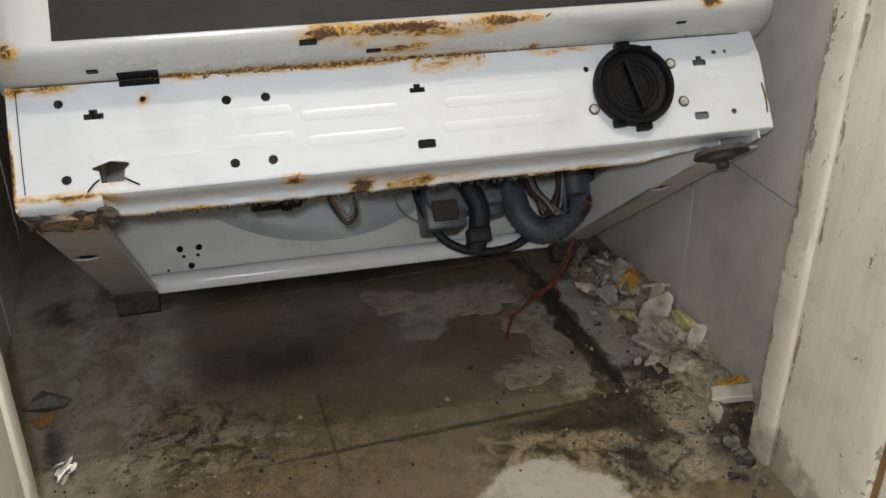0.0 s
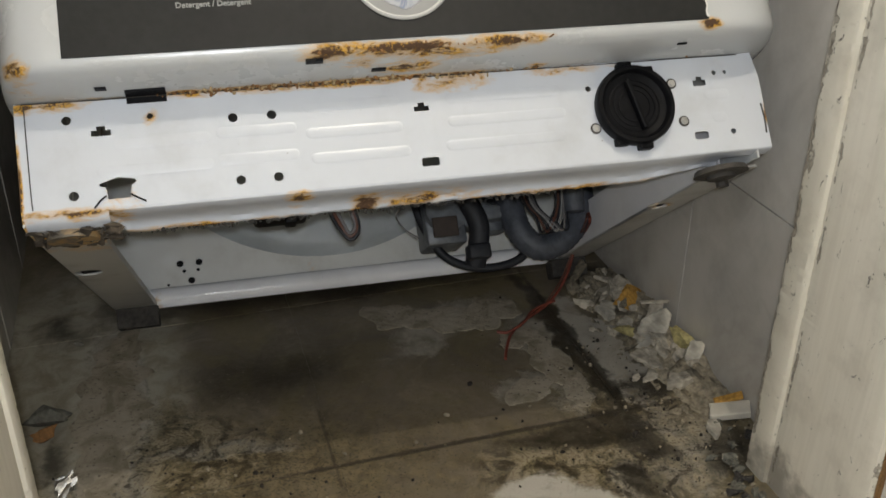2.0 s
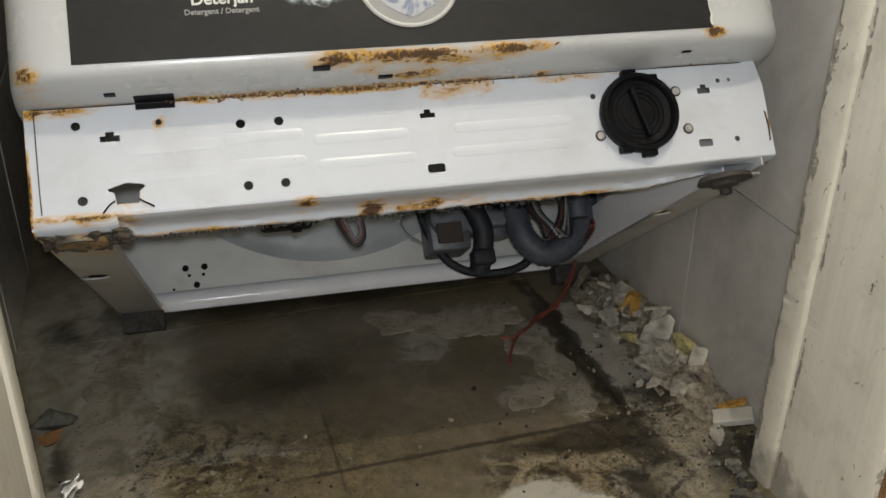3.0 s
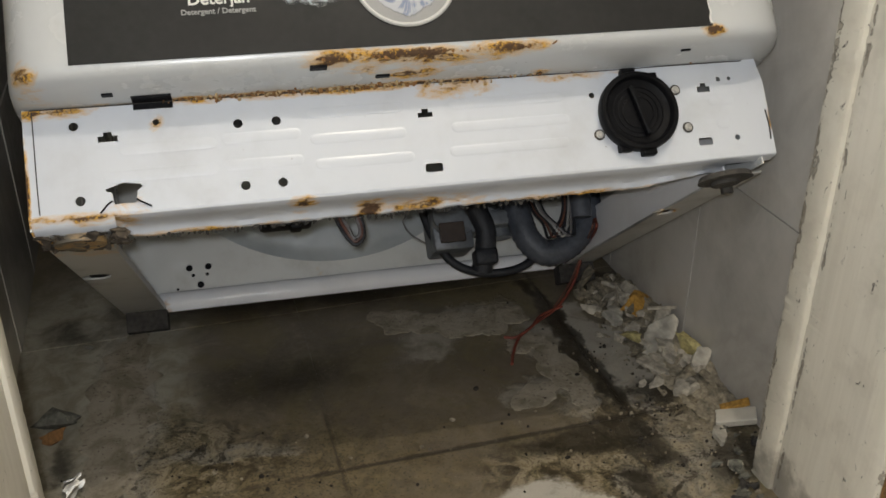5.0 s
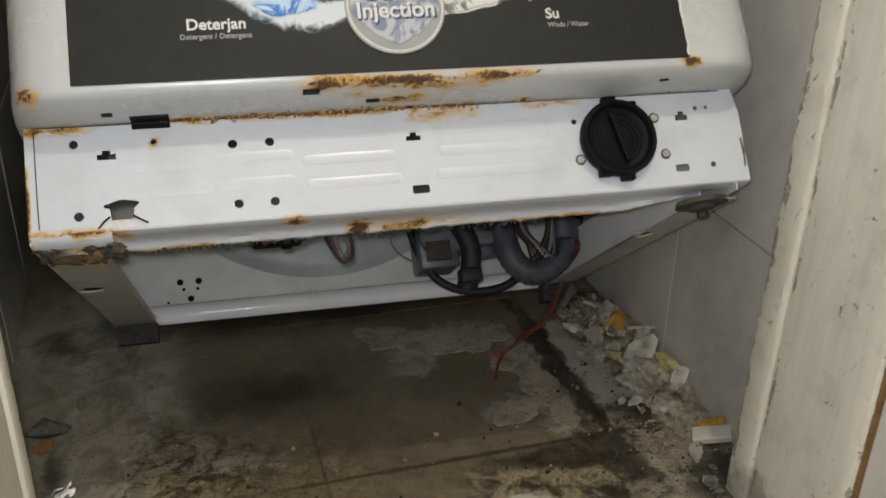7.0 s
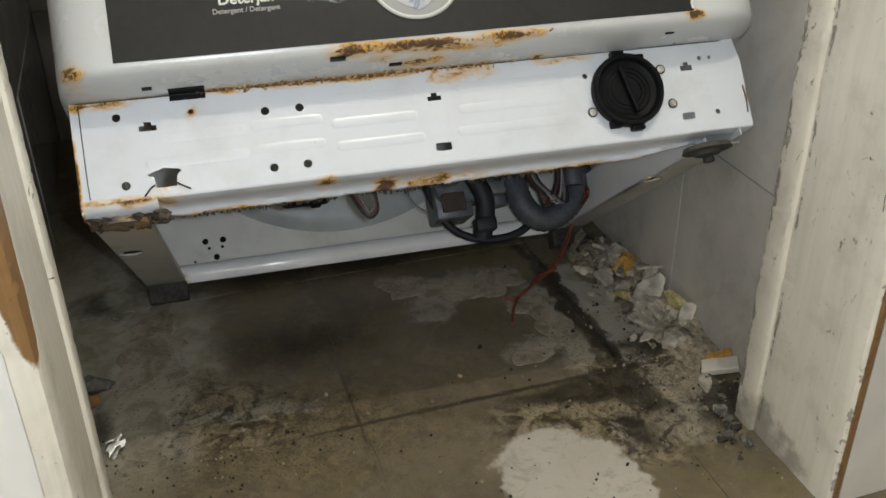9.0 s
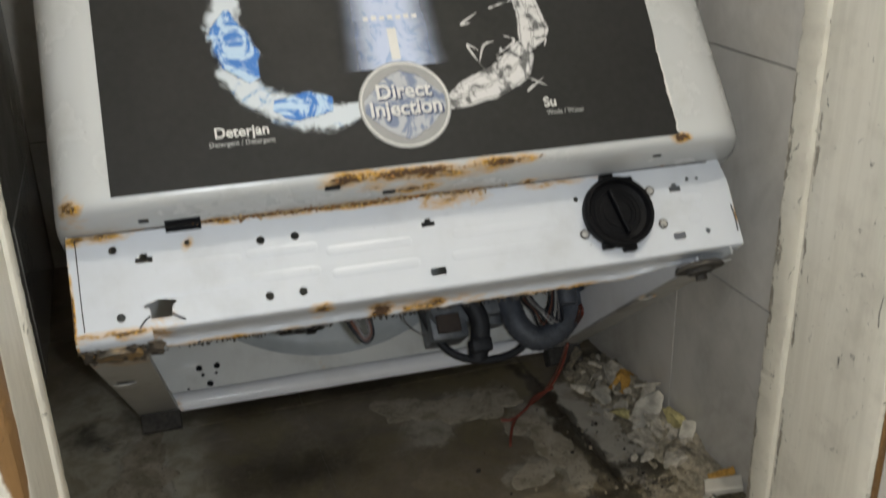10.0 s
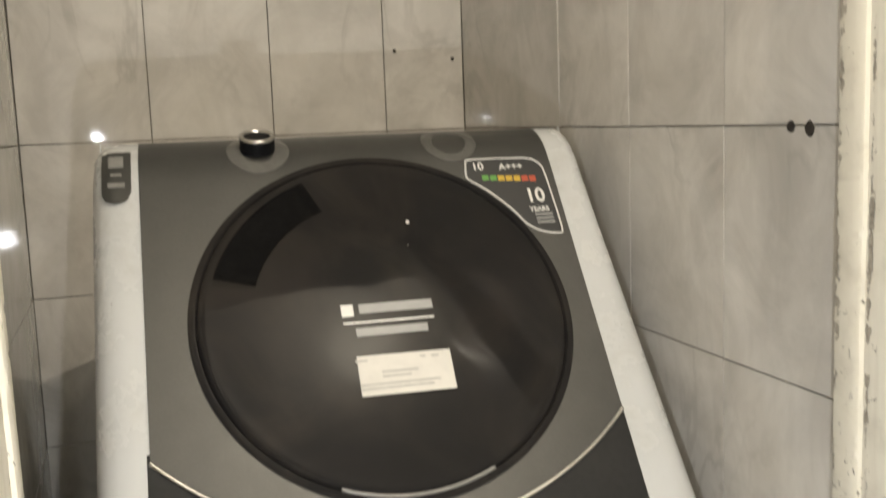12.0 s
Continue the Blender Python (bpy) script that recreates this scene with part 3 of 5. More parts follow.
# ---- the place: a tiled alcove behind a wooden door frame ----
XL, XR, YB, TOP = -0.355, 0.40, 1.01, 2.30
ROWS_Z = [0.0, 0.2312, 0.4812, 0.7312, 0.9812, 1.2312, 1.4812, 1.7312, 1.9812, 2.2312, TOP]


def structure(ob, label, category):
    return tagged(ob, label, category, kind="structure")


def wall(name, x0, x1, y0, y1, z0, z1, material, label):
    bm = bmesh.new()
    box(bm, x0, x1, y0, y1, z0, z1)
    return structure(part(name, bm, material), label, "wall")


wall_east = wall("wall_east", XR + 0.007, XR + 0.12, -0.155, YB + 0.007, 0.0, TOP, M_GROUT, "alcove side wall covered in veined pale grey tiles")
wall_north = wall("wall_north", XL - 0.12, XR + 0.12, YB + 0.007, YB + 0.12, 0.0, TOP, M_GROUT, "alcove back wall of veined grey-beige tiles behind the machine")
wall_west = wall("wall_west", XL - 0.12, XL - 0.007, -0.155, YB + 0.007, 0.0, TOP, M_GROUT, "shaded tiled side wall beside the washing machine")
bm = bmesh.new()
box(bm, XL - 0.12, XR + 0.12, -0.165, YB + 0.12, TOP, TOP + 0.1)
box(bm, -1.3, 1.5, -2.4, -0.165, TOP, TOP + 0.1)
structure(part("ceiling", bm, M_PLASTER_WALL), "plain painted ceiling", "ceiling")
bm = bmesh.new()
box(bm, -1.3, 1.5, -2.4, YB + 0.12, -0.10, -0.0007)
floor = structure(part("floor", bm, M_FLOOR), "dirty tiled floor with brown scum, mortar skins and black joints", "floor")

# the wall outside, on both sides of the doorway and above it
wall_out_1 = wall("wall_south_1", 0.3725, 1.5, -0.158, -0.06, 0.0, TOP, M_GROUT, "pale tiled wall outside the doorway")
wall_out_2 = wall("wall_south_2", -1.3, -0.300, -0.158, -0.06, 0.0, TOP, M_PLASTER_WALL, "off-white wall outside the doorway")
wall("wall_south_3", -0.300, 0.374, -0.158, -0.06, 2.04, TOP, M_PLASTER_WALL, "off-white wall over the doorway")
wall("wall_south_4", -1.3, 1.5, -2.5, -2.4, 0.0, TOP, M_PLASTER_WALL, "plain wall of the outer room")
wall("wall_west_2", -1.4, -1.3, -2.4, -0.06, 0.0, TOP, M_PLASTER_WALL, "plain wall of the outer room")
wall("wall_east_2", 1.5, 1.6, -2.4, -0.06, 0.0, TOP, M_PLASTER_WALL, "plain wall of the outer room")


def jamb_profile(sign, face):
    """Cross-section of a jamb, (x, y), with its stop and worn arrises; sign +1: its wood lies toward +x."""
    back = 0.0465 if sign > 0 else 0.079
    rim = -0.0155 if sign > 0 else -0.020
    lap = 0.0172 if sign > 0 else 0.0225
    return [(face + sign * back, rim), (face + sign * 0.004, rim), (face + sign * 0.001, rim - 0.0015), (face, rim - 0.005), (face, -0.034), (face + sign * 0.0002, -0.0435), (face + sign * 0.0014, -0.0460),
            (face + sign * 0.0046, -0.0475), (face + sign * 0.0040, -0.0500), (face + sign * 0.004, -0.075), (face + sign * 0.0048, -0.10), (face + sign * 0.0045, -0.13), (face + sign * 0.0045, -0.155),
            (face + sign * 0.007, -0.163), (face + sign * 0.012, -0.167), (face + sign * lap, -0.167), (face + sign * lap, -0.150), (face + sign * back, -0.150)]


def jamb(name, sign, face, label):
    bm = bmesh.new()
    profile, steps = jamb_profile(sign, face), 900
    rings = []
    for k in range(steps + 1):
        z = 2.0 * (k / steps) ** 1.4
        ring = []
        for i, (x, y) in enumerate(profile):
            amp = 0.0015 if i in (1, 2, 3) else 0.0011 if i in (6, 7) else 0.0016 if 12 < i < 16 else 0.0003
            p = Vector((x, y, z))
            bite = 0.9 * min(1.0, max(0.0, noise.noise(Vector((i * 0.6, face * 9, z * 120))) - 0.18) * 16) * (0.55 + noise.noise(Vector((i * 2.1, face * 4, z * 190)))) + 0.45 * max(0.0, noise.noise(Vector((i * 3.1, face * 5, z * 260))))
            bite *= min(1.0, max(0.12, noise.noise(Vector((face * 7, i * 0.3, z * 11))) * 5 + 0.2))
            wave = 0.0010 * noise.noise(Vector((face * 3, 1.0, z * 5)))
            p.x += sign * (amp * bite + wave)
            if i in (1, 2, 3):
                p.y -= 0.5 * amp * bite
            ring.append(bm.verts.new(p))
        rings.append(ring)
    n = len(profile)
    for a, b in zip(rings, rings[1:]):
        for i in range(n):
            bm.faces.new((a[i], a[(i + 1) % n], b[(i + 1) % n], b[i]))
    bm.faces.new(rings[0])
    bm.faces.new(rings[-1])
    return part(name, bm, M_WOOD, door_frame, label, smooth=30)


door_frame = structure(new("door_frame"), "old wooden door frame in chipped cream paint", "door frame")
jamb("jamb", 1, 0.355, "jamb with scuffs and paint chipped down to brown wood")
jamb("jamb", -1, -0.277, "jamb with a long bare brown patch on its edge")
bm = bmesh.new()
box(bm, -0.30, 0.377, -0.167, -0.020, 2.0, 2.04, 0.003)
part("head", bm, M_WOOD, door_frame)

# ---- the washing machine, tipped back onto its rear edge and leaning on the back wall ----
washer = tagged(new("washing_machine"), "white front-loading washing machine tipped back, lower plinth removed, rusted seams", "washing machine")
washer.matrix_world = pose(0.0399, 0.023, 0.3317, -38.02, 0, -3.53)
HALF, FACE = 0.2975, -0.048

# cabinet: two sides, back, top
for s in (-1, 1):
    bm = bmesh.new()
    wide = HALF if s < 0 else HALF - 0.012
    box(bm, min(s * wide, s * (wide - 0.0015)), max(s * wide, s * (wide - 0.0015)), 0.0025, 0.50, -0.008, 0.83)
    part("side_panel", bm, M_COVER, washer)
    # folded foot of the side: a flat plate seen from below, with a raised inner edge
    bm = bmesh.new()
    inner = -0.250 if s < 0 else 0.2625
    x0, x1 = sorted((s * HALF, inner))
    hole = [(s * 0.285 + 0.013 * math.cos(a), 0.205 + 0.014 * math.sin(a)) for a in (2 * math.pi * k / 16 for k in range(16))] if s < 0 else \
           [(0.262 + 0.012 * math.cos(a), 0.172 + 0.012 * math.sin(a)) for a in (2 * math.pi * k / 16 for k in range(16))]
    near = 0.012 if s < 0 else 0.030
    plate(bm, [(x0, near), (x1, near), (x1, 0.497), (x0, 0.497)], [[(min(q[0] - s * 0.274, 0.004) + (x0 + x1) / 2, q[1]) for q in hole]], 0.008, 0.0100)
    bmesh.ops.transform(bm, matrix=Matrix(((1, 0, 0, 0), (0, 0, 1, 0), (0, -1, 0, 0), (0, 0, 0, 1))), verts=bm.verts)
    lip = bmesh.new()
    box(lip, min(inner, inner + s * 0.0015), max(inner, inner + s * 0.0015), near, 0.497, -0.0085, 0.038 if s > 0 else -0.003)
    part("flange_lip", lip, M_RAIL if s > 0 else M_SIDE, washer)
    part("bottom_flange", bm, M_SIDE, washer, "grimy folded steel flange under the cabinet")
    # dark sheet added behind the flange hole, in place of the cabinet's inner shade
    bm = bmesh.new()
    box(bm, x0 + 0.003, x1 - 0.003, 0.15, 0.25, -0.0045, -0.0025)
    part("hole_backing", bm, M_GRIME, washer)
bm = bmesh.new()
outer = [(-HALF, -0.006), (HALF, -0.006), (HALF, 0.83), (-HALF, 0.83)]
dots = [(-0.219, 0.041, 0.0042), (-0.196, 0.041, 0.0042), (-0.215, 0.0315, 0.0022), (-0.198, 0.0315, 0.0022), (-0.207, 0.019, 0.0042), (-0.235, 0.016, 0.0018)]
plate(bm, outer, [circle(x, z, r, 12) for x, z, r in dots], 0.500, 0.502)
rear = part("rear_panel", bm, M_REAR, washer, "pale rear panel seen from inside under the machine")
# dished round pressing in the rear panel
bm = bmesh.new()
cx, cz, rings = -0.03, 0.285, [(0.254, 0.4995), (0.246, 0.490), (0.236, 0.4855), (0.10, 0.484)]
loops = []
for r, y in rings:
    loops.append([bm.verts.new((cx + r * math.cos(2 * math.pi * k / 96), y, cz + r * math.sin(2 * math.pi * k / 96))) for k in range(96)])
for a, b in zip(loops, loops[1:]):
    for k in range(96):
        bm.faces.new((a[k], a[(k + 1) % 96], b[(k + 1) % 96], b[k]))
bm.faces.new(loops[-1])
part("round_pressing", bm, plain("bluish_grey_pressing", (0.42, 0.45, 0.46), 0.45, 0, 20, 0.18, 0.0006), rear, smooth=40)
# a black box added behind the rear panel's holes stands in for the dark there
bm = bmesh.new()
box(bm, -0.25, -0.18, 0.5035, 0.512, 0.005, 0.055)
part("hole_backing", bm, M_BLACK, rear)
bm = bmesh.new()
prof = [(0.4985, 0.0125), (0.4945, 0.0125), (0.4888, 0.0090), (0.4872, 0.0045), (0.4866, -0.0005), (0.4874, -0.0050), (0.4890, -0.0088), (0.4925, -0.0118), (0.4985, -0.0118)]
sheet(bm, [-0.256 + 0.546 * k / 420 for k in range(421)], prof, lambda c, r: (c, r[0] + 0.00006 * math.sin(c * 1150) + 0.0003 * noise.noise(Vector((c * 30, 0, 0))), r[1]))
part("rear_rail", bm, M_RAIL, washer, "shiny white rail along the lower rear edge", smooth=40)
bm = bmesh.new()
box(bm, -HALF, HALF, 0.03, 0.588, 0.83, 0.85, 0.006)
part("worktop", bm, M_COVER, washer)

# rear feet
for x in (-0.272, 0.272):
    bm = bmesh.new()
    box(bm, x - 0.024, x + 0.024, 0.474, 0.499, -0.034, -0.0102, 0.001)
    part("rear_foot", bm, M_GRIME, washer, "dirty black rubber rear foot")

# front feet
bm = bmesh.new()
disc_z(bm, 0.2590, 0.0230, -0.0150, -0.0104, 0.0235, 32, 0.0215)
disc_z(bm, 0.2600, 0.0260, -0.0185, -0.0150, 0.012, 20)
disc_z(bm, 0.2700, 0.0440, -0.022, -0.0100, 0.0055, 6)
part("front_foot", bm, M_GRIME, washer, "dirty round adjustable foot", smooth=40)
bm = bmesh.new()
for k in range(70):
    a = random.Random(k)
    x, y = -0.266 + a.uniform(-0.030, 0.032), 0.030 + a.uniform(-0.022, 0.026)
    b2 = bmesh.new()
    lump(b2, (a.uniform(0.003, 0.008), a.uniform(0.003, 0.007), a.uniform(0.0012, 0.0032)), k + 3.3, 0.5, 1)
    for v in b2.verts:
        v.co = Vector((v.co.x + x, v.co.y + y, -0.0085 - v.co.z - 0.001))
    me = bpy.data.meshes.new("tmp")
    b2.to_mesh(me)
    b2.free()
    bm.from_mesh(me)
    bpy.data.meshes.remove(me)
crust = bm
bm = bmesh.new()
disc_z(bm, -0.268, 0.030, -0.0155, -0.0103, 0.019, 20)
left_foot = part("front_foot", bm, M_FOOT, washer, "front foot eaten by rust and caked dirt", smooth=40)
tagged(part("rust_crust", crust, M_CRUST, left_foot, "", smooth=40), kind="stuff")

# lower front strip, with its punched holes
holes = [circle(x, z, r) for x, z, r in (
    (-0.262, 0.068, 0.0034), (-0.143, 0.061, 0.0036), (-0.114, 0.061, 0.0036), (-0.142, 0.012, 0.0036), (-0.114, 0.012, 0.0036), (-0.261, 0.011, 0.0036),
    (0.143, 0.062, 0.0024), (0.265, 0.016, 0.0024), (0.257, 0.068, 0.0020), (0.267, 0.068, 0.0016), (-0.203, 0.067, 0.0022))]


def slot(x0, x1, z0, z1, cap=0.0):
    if cap:
        w = (x1 - x0) * 0.28
        return [(x0, z0), (x1, z0), (x1, z1), (x1 - w, z1), (x1 - w, z1 + cap), (x0 + w, z1 + cap), (x0 + w, z1), (x0, z1)]
    c = 0.0012
    return [(x0 + c, z0), (x1 - c, z0), (x1, z0 + c), (x1, z1 - c), (x1 - c, z1), (x0 + c, z1), (x0, z1 - c), (x0, z0 + c)]


holes += [slot(-0.0035, 0.0085, 0.0545, 0.0585, 0.003), slot(-0.003, 0.011, 0.0095, 0.0165), slot(-0.2455, -0.2315, 0.0545, 0.0590, 0.003),
          slot(0.2365, 0.2480, 0.0575, 0.0625, 0.003), slot(0.2295, 0.2420, 0.0115, 0.0180)]
holes.append([(-0.2375, 0.0065), (-0.2215, 0.0065), (-0.2205, 0.0155), (-0.2165, 0.0185), (-0.2180, 0.0205), (-0.2300, 0.0225), (-0.2430, 0.0185), (-0.2425, 0.0165), (-0.2385, 0.0155)])
bm = bmesh.new()
plate(bm, [(-HALF, 0.0), (HALF, 0.0), (HALF, 0.062), (HALF - 0.004, 0.0835), (-HALF, 0.0825)], holes, 0.0, 0.0012)
strip = part("lower_front_panel", bm, M_STRIP, washer, "white steel panel with punched slots, pressed beads and rust", smooth=35)
# rolled lower edge with a ragged hem
bm = bmesh.new()
hem = [(0.0, 0.0005), (0.0008, -0.0018), (0.0035, -0.0032), (0.016, -0.0038), (0.030, -0.0040), (0.036, -0.0062), (0.0385, -0.0098), (0.042, -0.0105), (0.045, -0.0075), (0.0455, -0.002)]
cols = [-0.240 + 0.500 * k / 150 for k in range(151)]


def fade(c):
    """The hem dies away at both ends."""
    return min(1.0, max(0.12, (c + 0.243) / 0.012)) * min(1.0, max(0.25, (0.262 - c) / 0.07))


sheet(bm, cols, list(range(len(hem))), lambda c, i: (c, hem[i][0] * max(fade(c), 0.8 if c > 0 else 0.0) + (0.0015 * noise.noise(Vector((c * 60, i * 0.3, 1))) if i > 4 else 0), hem[i][1] * (0.35 + 0.65 * fade(c)) - (0.0024 * max(0, noise.noise(Vector((c * 130, 2, 0)))) + 0.0012 * noise.noise(Vector((c * 45, 5, 0))) if i > 5 else 0)))
for a, b in ((-HALF, -0.238), (0.257, HALF)):
    sheet(bm, [a, (a + b) / 2, b], list(range(4)), lambda c, i: (c, (0.0, 0.0008, 0.004, 0.014)[i], (0.0005, -0.0035, -0.0078, -0.0102)[i] if c < 0 else (0.0005, -0.001, -0.002, -0.0030)[i]))


part("rolled_hem", bm, M_STRIP, strip, "rolled lower hem, flaking and rusty", smooth=40)


def pressed(bm, x0, x1, z, r=0.0044, high=0.0005):
    """A long raised bead pressed into the sheet."""
    for k in range(3):
        rr, yy = ((r, -0.0002), (r * 0.72, -high * 0.75), (r * 0.38, -high))[k]
        loop = [bm.verts.new((x1 - r + rr * math.cos(a), yy, z + rr * math.sin(a))) for a in (math.pi * (i / 6 - 0.5) for i in range(7))]
        loop += [bm.verts.new((x0 + r + rr * math.cos(a), yy, z + rr * math.sin(a))) for a in (math.pi * (i / 6 + 0.5) for i in range(7))]
        if k:
            for i in range(14):
                bm.faces.new((last[i], last[(i + 1) % 14], loop[(i + 1) % 14], loop[i]))
            bm.faces.new(loop)
        last = loop


for x0, x1, z in ((-0.231, -0.160, 0.0475), (-0.244, -0.160, 0.027), (-0.157, -0.096, 0.0495), (-0.157, -0.096, 0.0285), (-0.090, -0.014, 0.0645), (-0.090, -0.014, 0.0435), (-0.088, -0.010, 0.0235),
                  (0.022, 0.119, 0.063), (0.022, 0.121, 0.044), (0.018, 0.118, 0.0245), (0.244, 0.268, 0.049), (0.248, 0.262, 0.029)):
    bm = bmesh.new()
    pressed(bm, x0, x1, z)
    part("pressed_bead", bm, M_STRIP, strip, smooth=70)
# wire spring clip beside the large slot, and the bright screws
bm = bmesh.new()
tube(bm, [(-0.2385, -0.0012, 0.009), (-0.2425, -0.0016, 0.006), (-0.2475, -0.0012, 0.0005)], 0.0007, 6)
tube(bm, [(-0.2215, -0.0012, 0.009), (-0.2170, -0.0016, 0.006), (-0.2110, -0.0012, 0.0025)], 0.0007, 6)
part("spring_clip", bm, M_BLACK, strip)
for x, z in ((0.2165, 0.061), (0.222, 0.028), (0.144, 0.028)):
    bm = bmesh.new()
    disc_y(bm, x, z, -0.0005, 0.0, 0.0046, 20)
    part("screw_seat", bm, M_GRIME, strip)
    bm = bmesh.new()
    disc_y(bm, x, z, -0.0020, -0.0005, 0.0033, 20, 0.0008)
    disc_y(bm, x, z, -0.0030, -0.0022, 0.0022, 12)
    part("screw", bm, M_STEEL, strip, "bright steel screw", smooth=35)

bm = bmesh.new()
tube(bm, [(-0.2905, 0.0, 0.0815), (-0.2903, 0.0, 0.05), (-0.2900, 0.0, 0.02), (-0.2895, 0.0, 0.003)], 0.0005, 6)
part("edge_seam", bm, M_GRIME, strip, "dark seam along the folded end of the panel")
bm = bmesh.new()
tube(bm, [(0.2948, -0.0001, 0.012), (0.2955, -0.0002, 0.024), (0.2946, -0.0001, 0.038)], 0.0007, 6)
part("edge_crack", bm, M_GRIME, strip, "dark crack in the folded corner")
bm = bmesh.new()
tube(bm, [(-0.292 + 0.0573 * k, -0.0004, 0.0824 + 0.0005 * noise.noise(Vector((k * 1.3, 0, 0)))) for k in range(11)], 0.0005, 6)
part("cover_seam", bm, M_GRIME, strip, "thin dark gap under the front cover")

# drain filter cap
cap = (0.1780, 0.0430)
bm = bmesh.new()
turned = [(0.0325, -0.0005), (0.0335, -0.004), (0.0335, -0.0105), (0.0325, -0.0125), (0.0295, -0.0125), (0.0285, -0.0115), (0.0275, -0.0075), (0.0255, -0.0062), (0.018, -0.0058), (0.0, -0.0055)]
loops = []
for r, y in turned[:-1]:
    loops.append([bm.verts.new((cap[0] + r * math.cos(2 * math.pi * k / 64), y, cap[1] + r * math.sin(2 * math.pi * k / 64))) for k in range(64)])
for a, b in zip(loops, loops[1:]):
    for k in range(64):
        bm.faces.new((a[k], a[(k + 1) % 64], b[(k + 1) % 64], b[k]))
bm.faces.new(loops[-1])
filter_cap = part("filter_cap", bm, M_BLACK, washer, "round black drain filter cap with a grip bar", smooth=40)
for a in (96, 276):
    bm = bmesh.new()
    c, s = math.cos(radians(a)), math.sin(radians(a))
    b2 = (cap[0] + 0.0345 * c, cap[1] + 0.0345 * s)
    box(bm, b2[0] - 0.0060, b2[0] + 0.0060, -0.0095, -0.0008, b2[1] - 0.0030, b2[1] + 0.0030, 0.0012)
    part("lug", bm, M_BLACK, filter_cap)
for a in (62, 242):
    bm = bmesh.new()
    c, s = math.cos(radians(a)), math.sin(radians(a))
    box(bm, cap[0] + 0.033 * c - 0.006, cap[0] + 0.033 * c + 0.006, -0.008, -0.0008, cap[1] + 0.033 * s - 0.0035, cap[1] + 0.033 * s + 0.0035, 0.0015)
    part("lug", bm, M_BLACK, filter_cap)
bm = bmesh.new()
box(bm, -0.0019, 0.0019, -0.0125, -0.0055, -0.0215, 0.0215, 0.0012)
bmesh.ops.transform(bm, matrix=Matrix.Translation((cap[0], 0, cap[1])) @ Matrix.Rotation(radians(-13), 4, "Y"), verts=bm.verts)
part("grip_bar", bm, M_BLACK, filter_cap)
bm = bmesh.new()
for k in range(3):
    r = 0.0135 + 0.004 * k
    tube(bm, [(cap[0] + r * math.cos(t), -0.0062, cap[1] + r * math.sin(t)) for t in (2 * math.pi * i / 24 for i in range(25))], 0.0006, 5, 2)
part("moulded_ring", bm, M_BLACK, filter_cap)

# front cover: flat face, rounded flanks, rolled foot and a curved top
side_steps = [(-HALF, 0.058), (-HALF + 0.0004, 0.047), (-HALF + 0.0025, 0.030), (-HALF + 0.0070, 0.0165), (-HALF + 0.0130, 0.0080), (-HALF + 0.0205, 0.0028), (-HALF + 0.030, 0.0004), (-HALF + 0.036, 0.0)]
cover_cols = side_steps + [(-0.26 + 0.52 * k / 52, 0.0) for k in range(1, 52)] + [(-x, d) for x, d in side_steps[::-1]]
cover_rows = [(0.0005, 0.0832), (-0.010, 0.0836), (-0.024, 0.0845), (-0.036, 0.0862), (-0.043, 0.0888), (-0.0468, 0.0930), (FACE, 0.0985)]
cover_rows += [(FACE, 0.1 + 0.63 * k / 40) for k in range(1, 41)]
cover_rows += [(-0.0472, 0.752), (-0.0445, 0.770), (-0.0385, 0.788), (-0.0285, 0.805), (-0.014, 0.8205), (0.004, 0.832), (0.028, 0.841), (0.058, 0.846)]
cover_rows = [(y, z if z < 0.731 else 0.73 + (z - 0.73) * 0.94) for y, z in cover_rows]


def cover_at(c, r):
    x, d = c
    y, z = r
    if x > 0.25:
        x = 0.25 + (x - 0.25) * (1.26 - 0.56 * min(1.0, max(0.0, (z - 0.12) / 0.6)))
    if x < -0.25:
        x = -0.25 + (x + 0.25) * (1.14 + 0.03 * min(1.0, max(0.0, (z - 0.12) / 0.5)))
    ripple = 0.0006 * noise.noise(Vector((x * 14, z * 60, 3))) if z < 0.10 else 0.0
    return (x, min(y + d, 0.058), z + ripple)


bm = bmesh.new()
sheet(bm, cover_cols, cover_rows, cover_at)
cover = part("front_cover", bm, M_COVER, washer, "white front cover with rust along its lower fold", smooth=50)
# slots in the underside of the fold: black boxes stand in for their shaded recesses
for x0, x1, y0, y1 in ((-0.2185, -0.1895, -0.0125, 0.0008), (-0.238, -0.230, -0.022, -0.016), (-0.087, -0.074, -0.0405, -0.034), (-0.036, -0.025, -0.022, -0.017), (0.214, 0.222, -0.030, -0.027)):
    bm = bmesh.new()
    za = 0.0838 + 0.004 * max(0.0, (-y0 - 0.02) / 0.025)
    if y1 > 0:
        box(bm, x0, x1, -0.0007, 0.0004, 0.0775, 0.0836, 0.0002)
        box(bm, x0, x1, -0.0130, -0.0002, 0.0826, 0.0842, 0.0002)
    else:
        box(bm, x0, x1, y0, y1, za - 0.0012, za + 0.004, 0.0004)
    part("fold_slot", bm, M_BLACK, cover, "black block standing in for the shade of a punched slot")



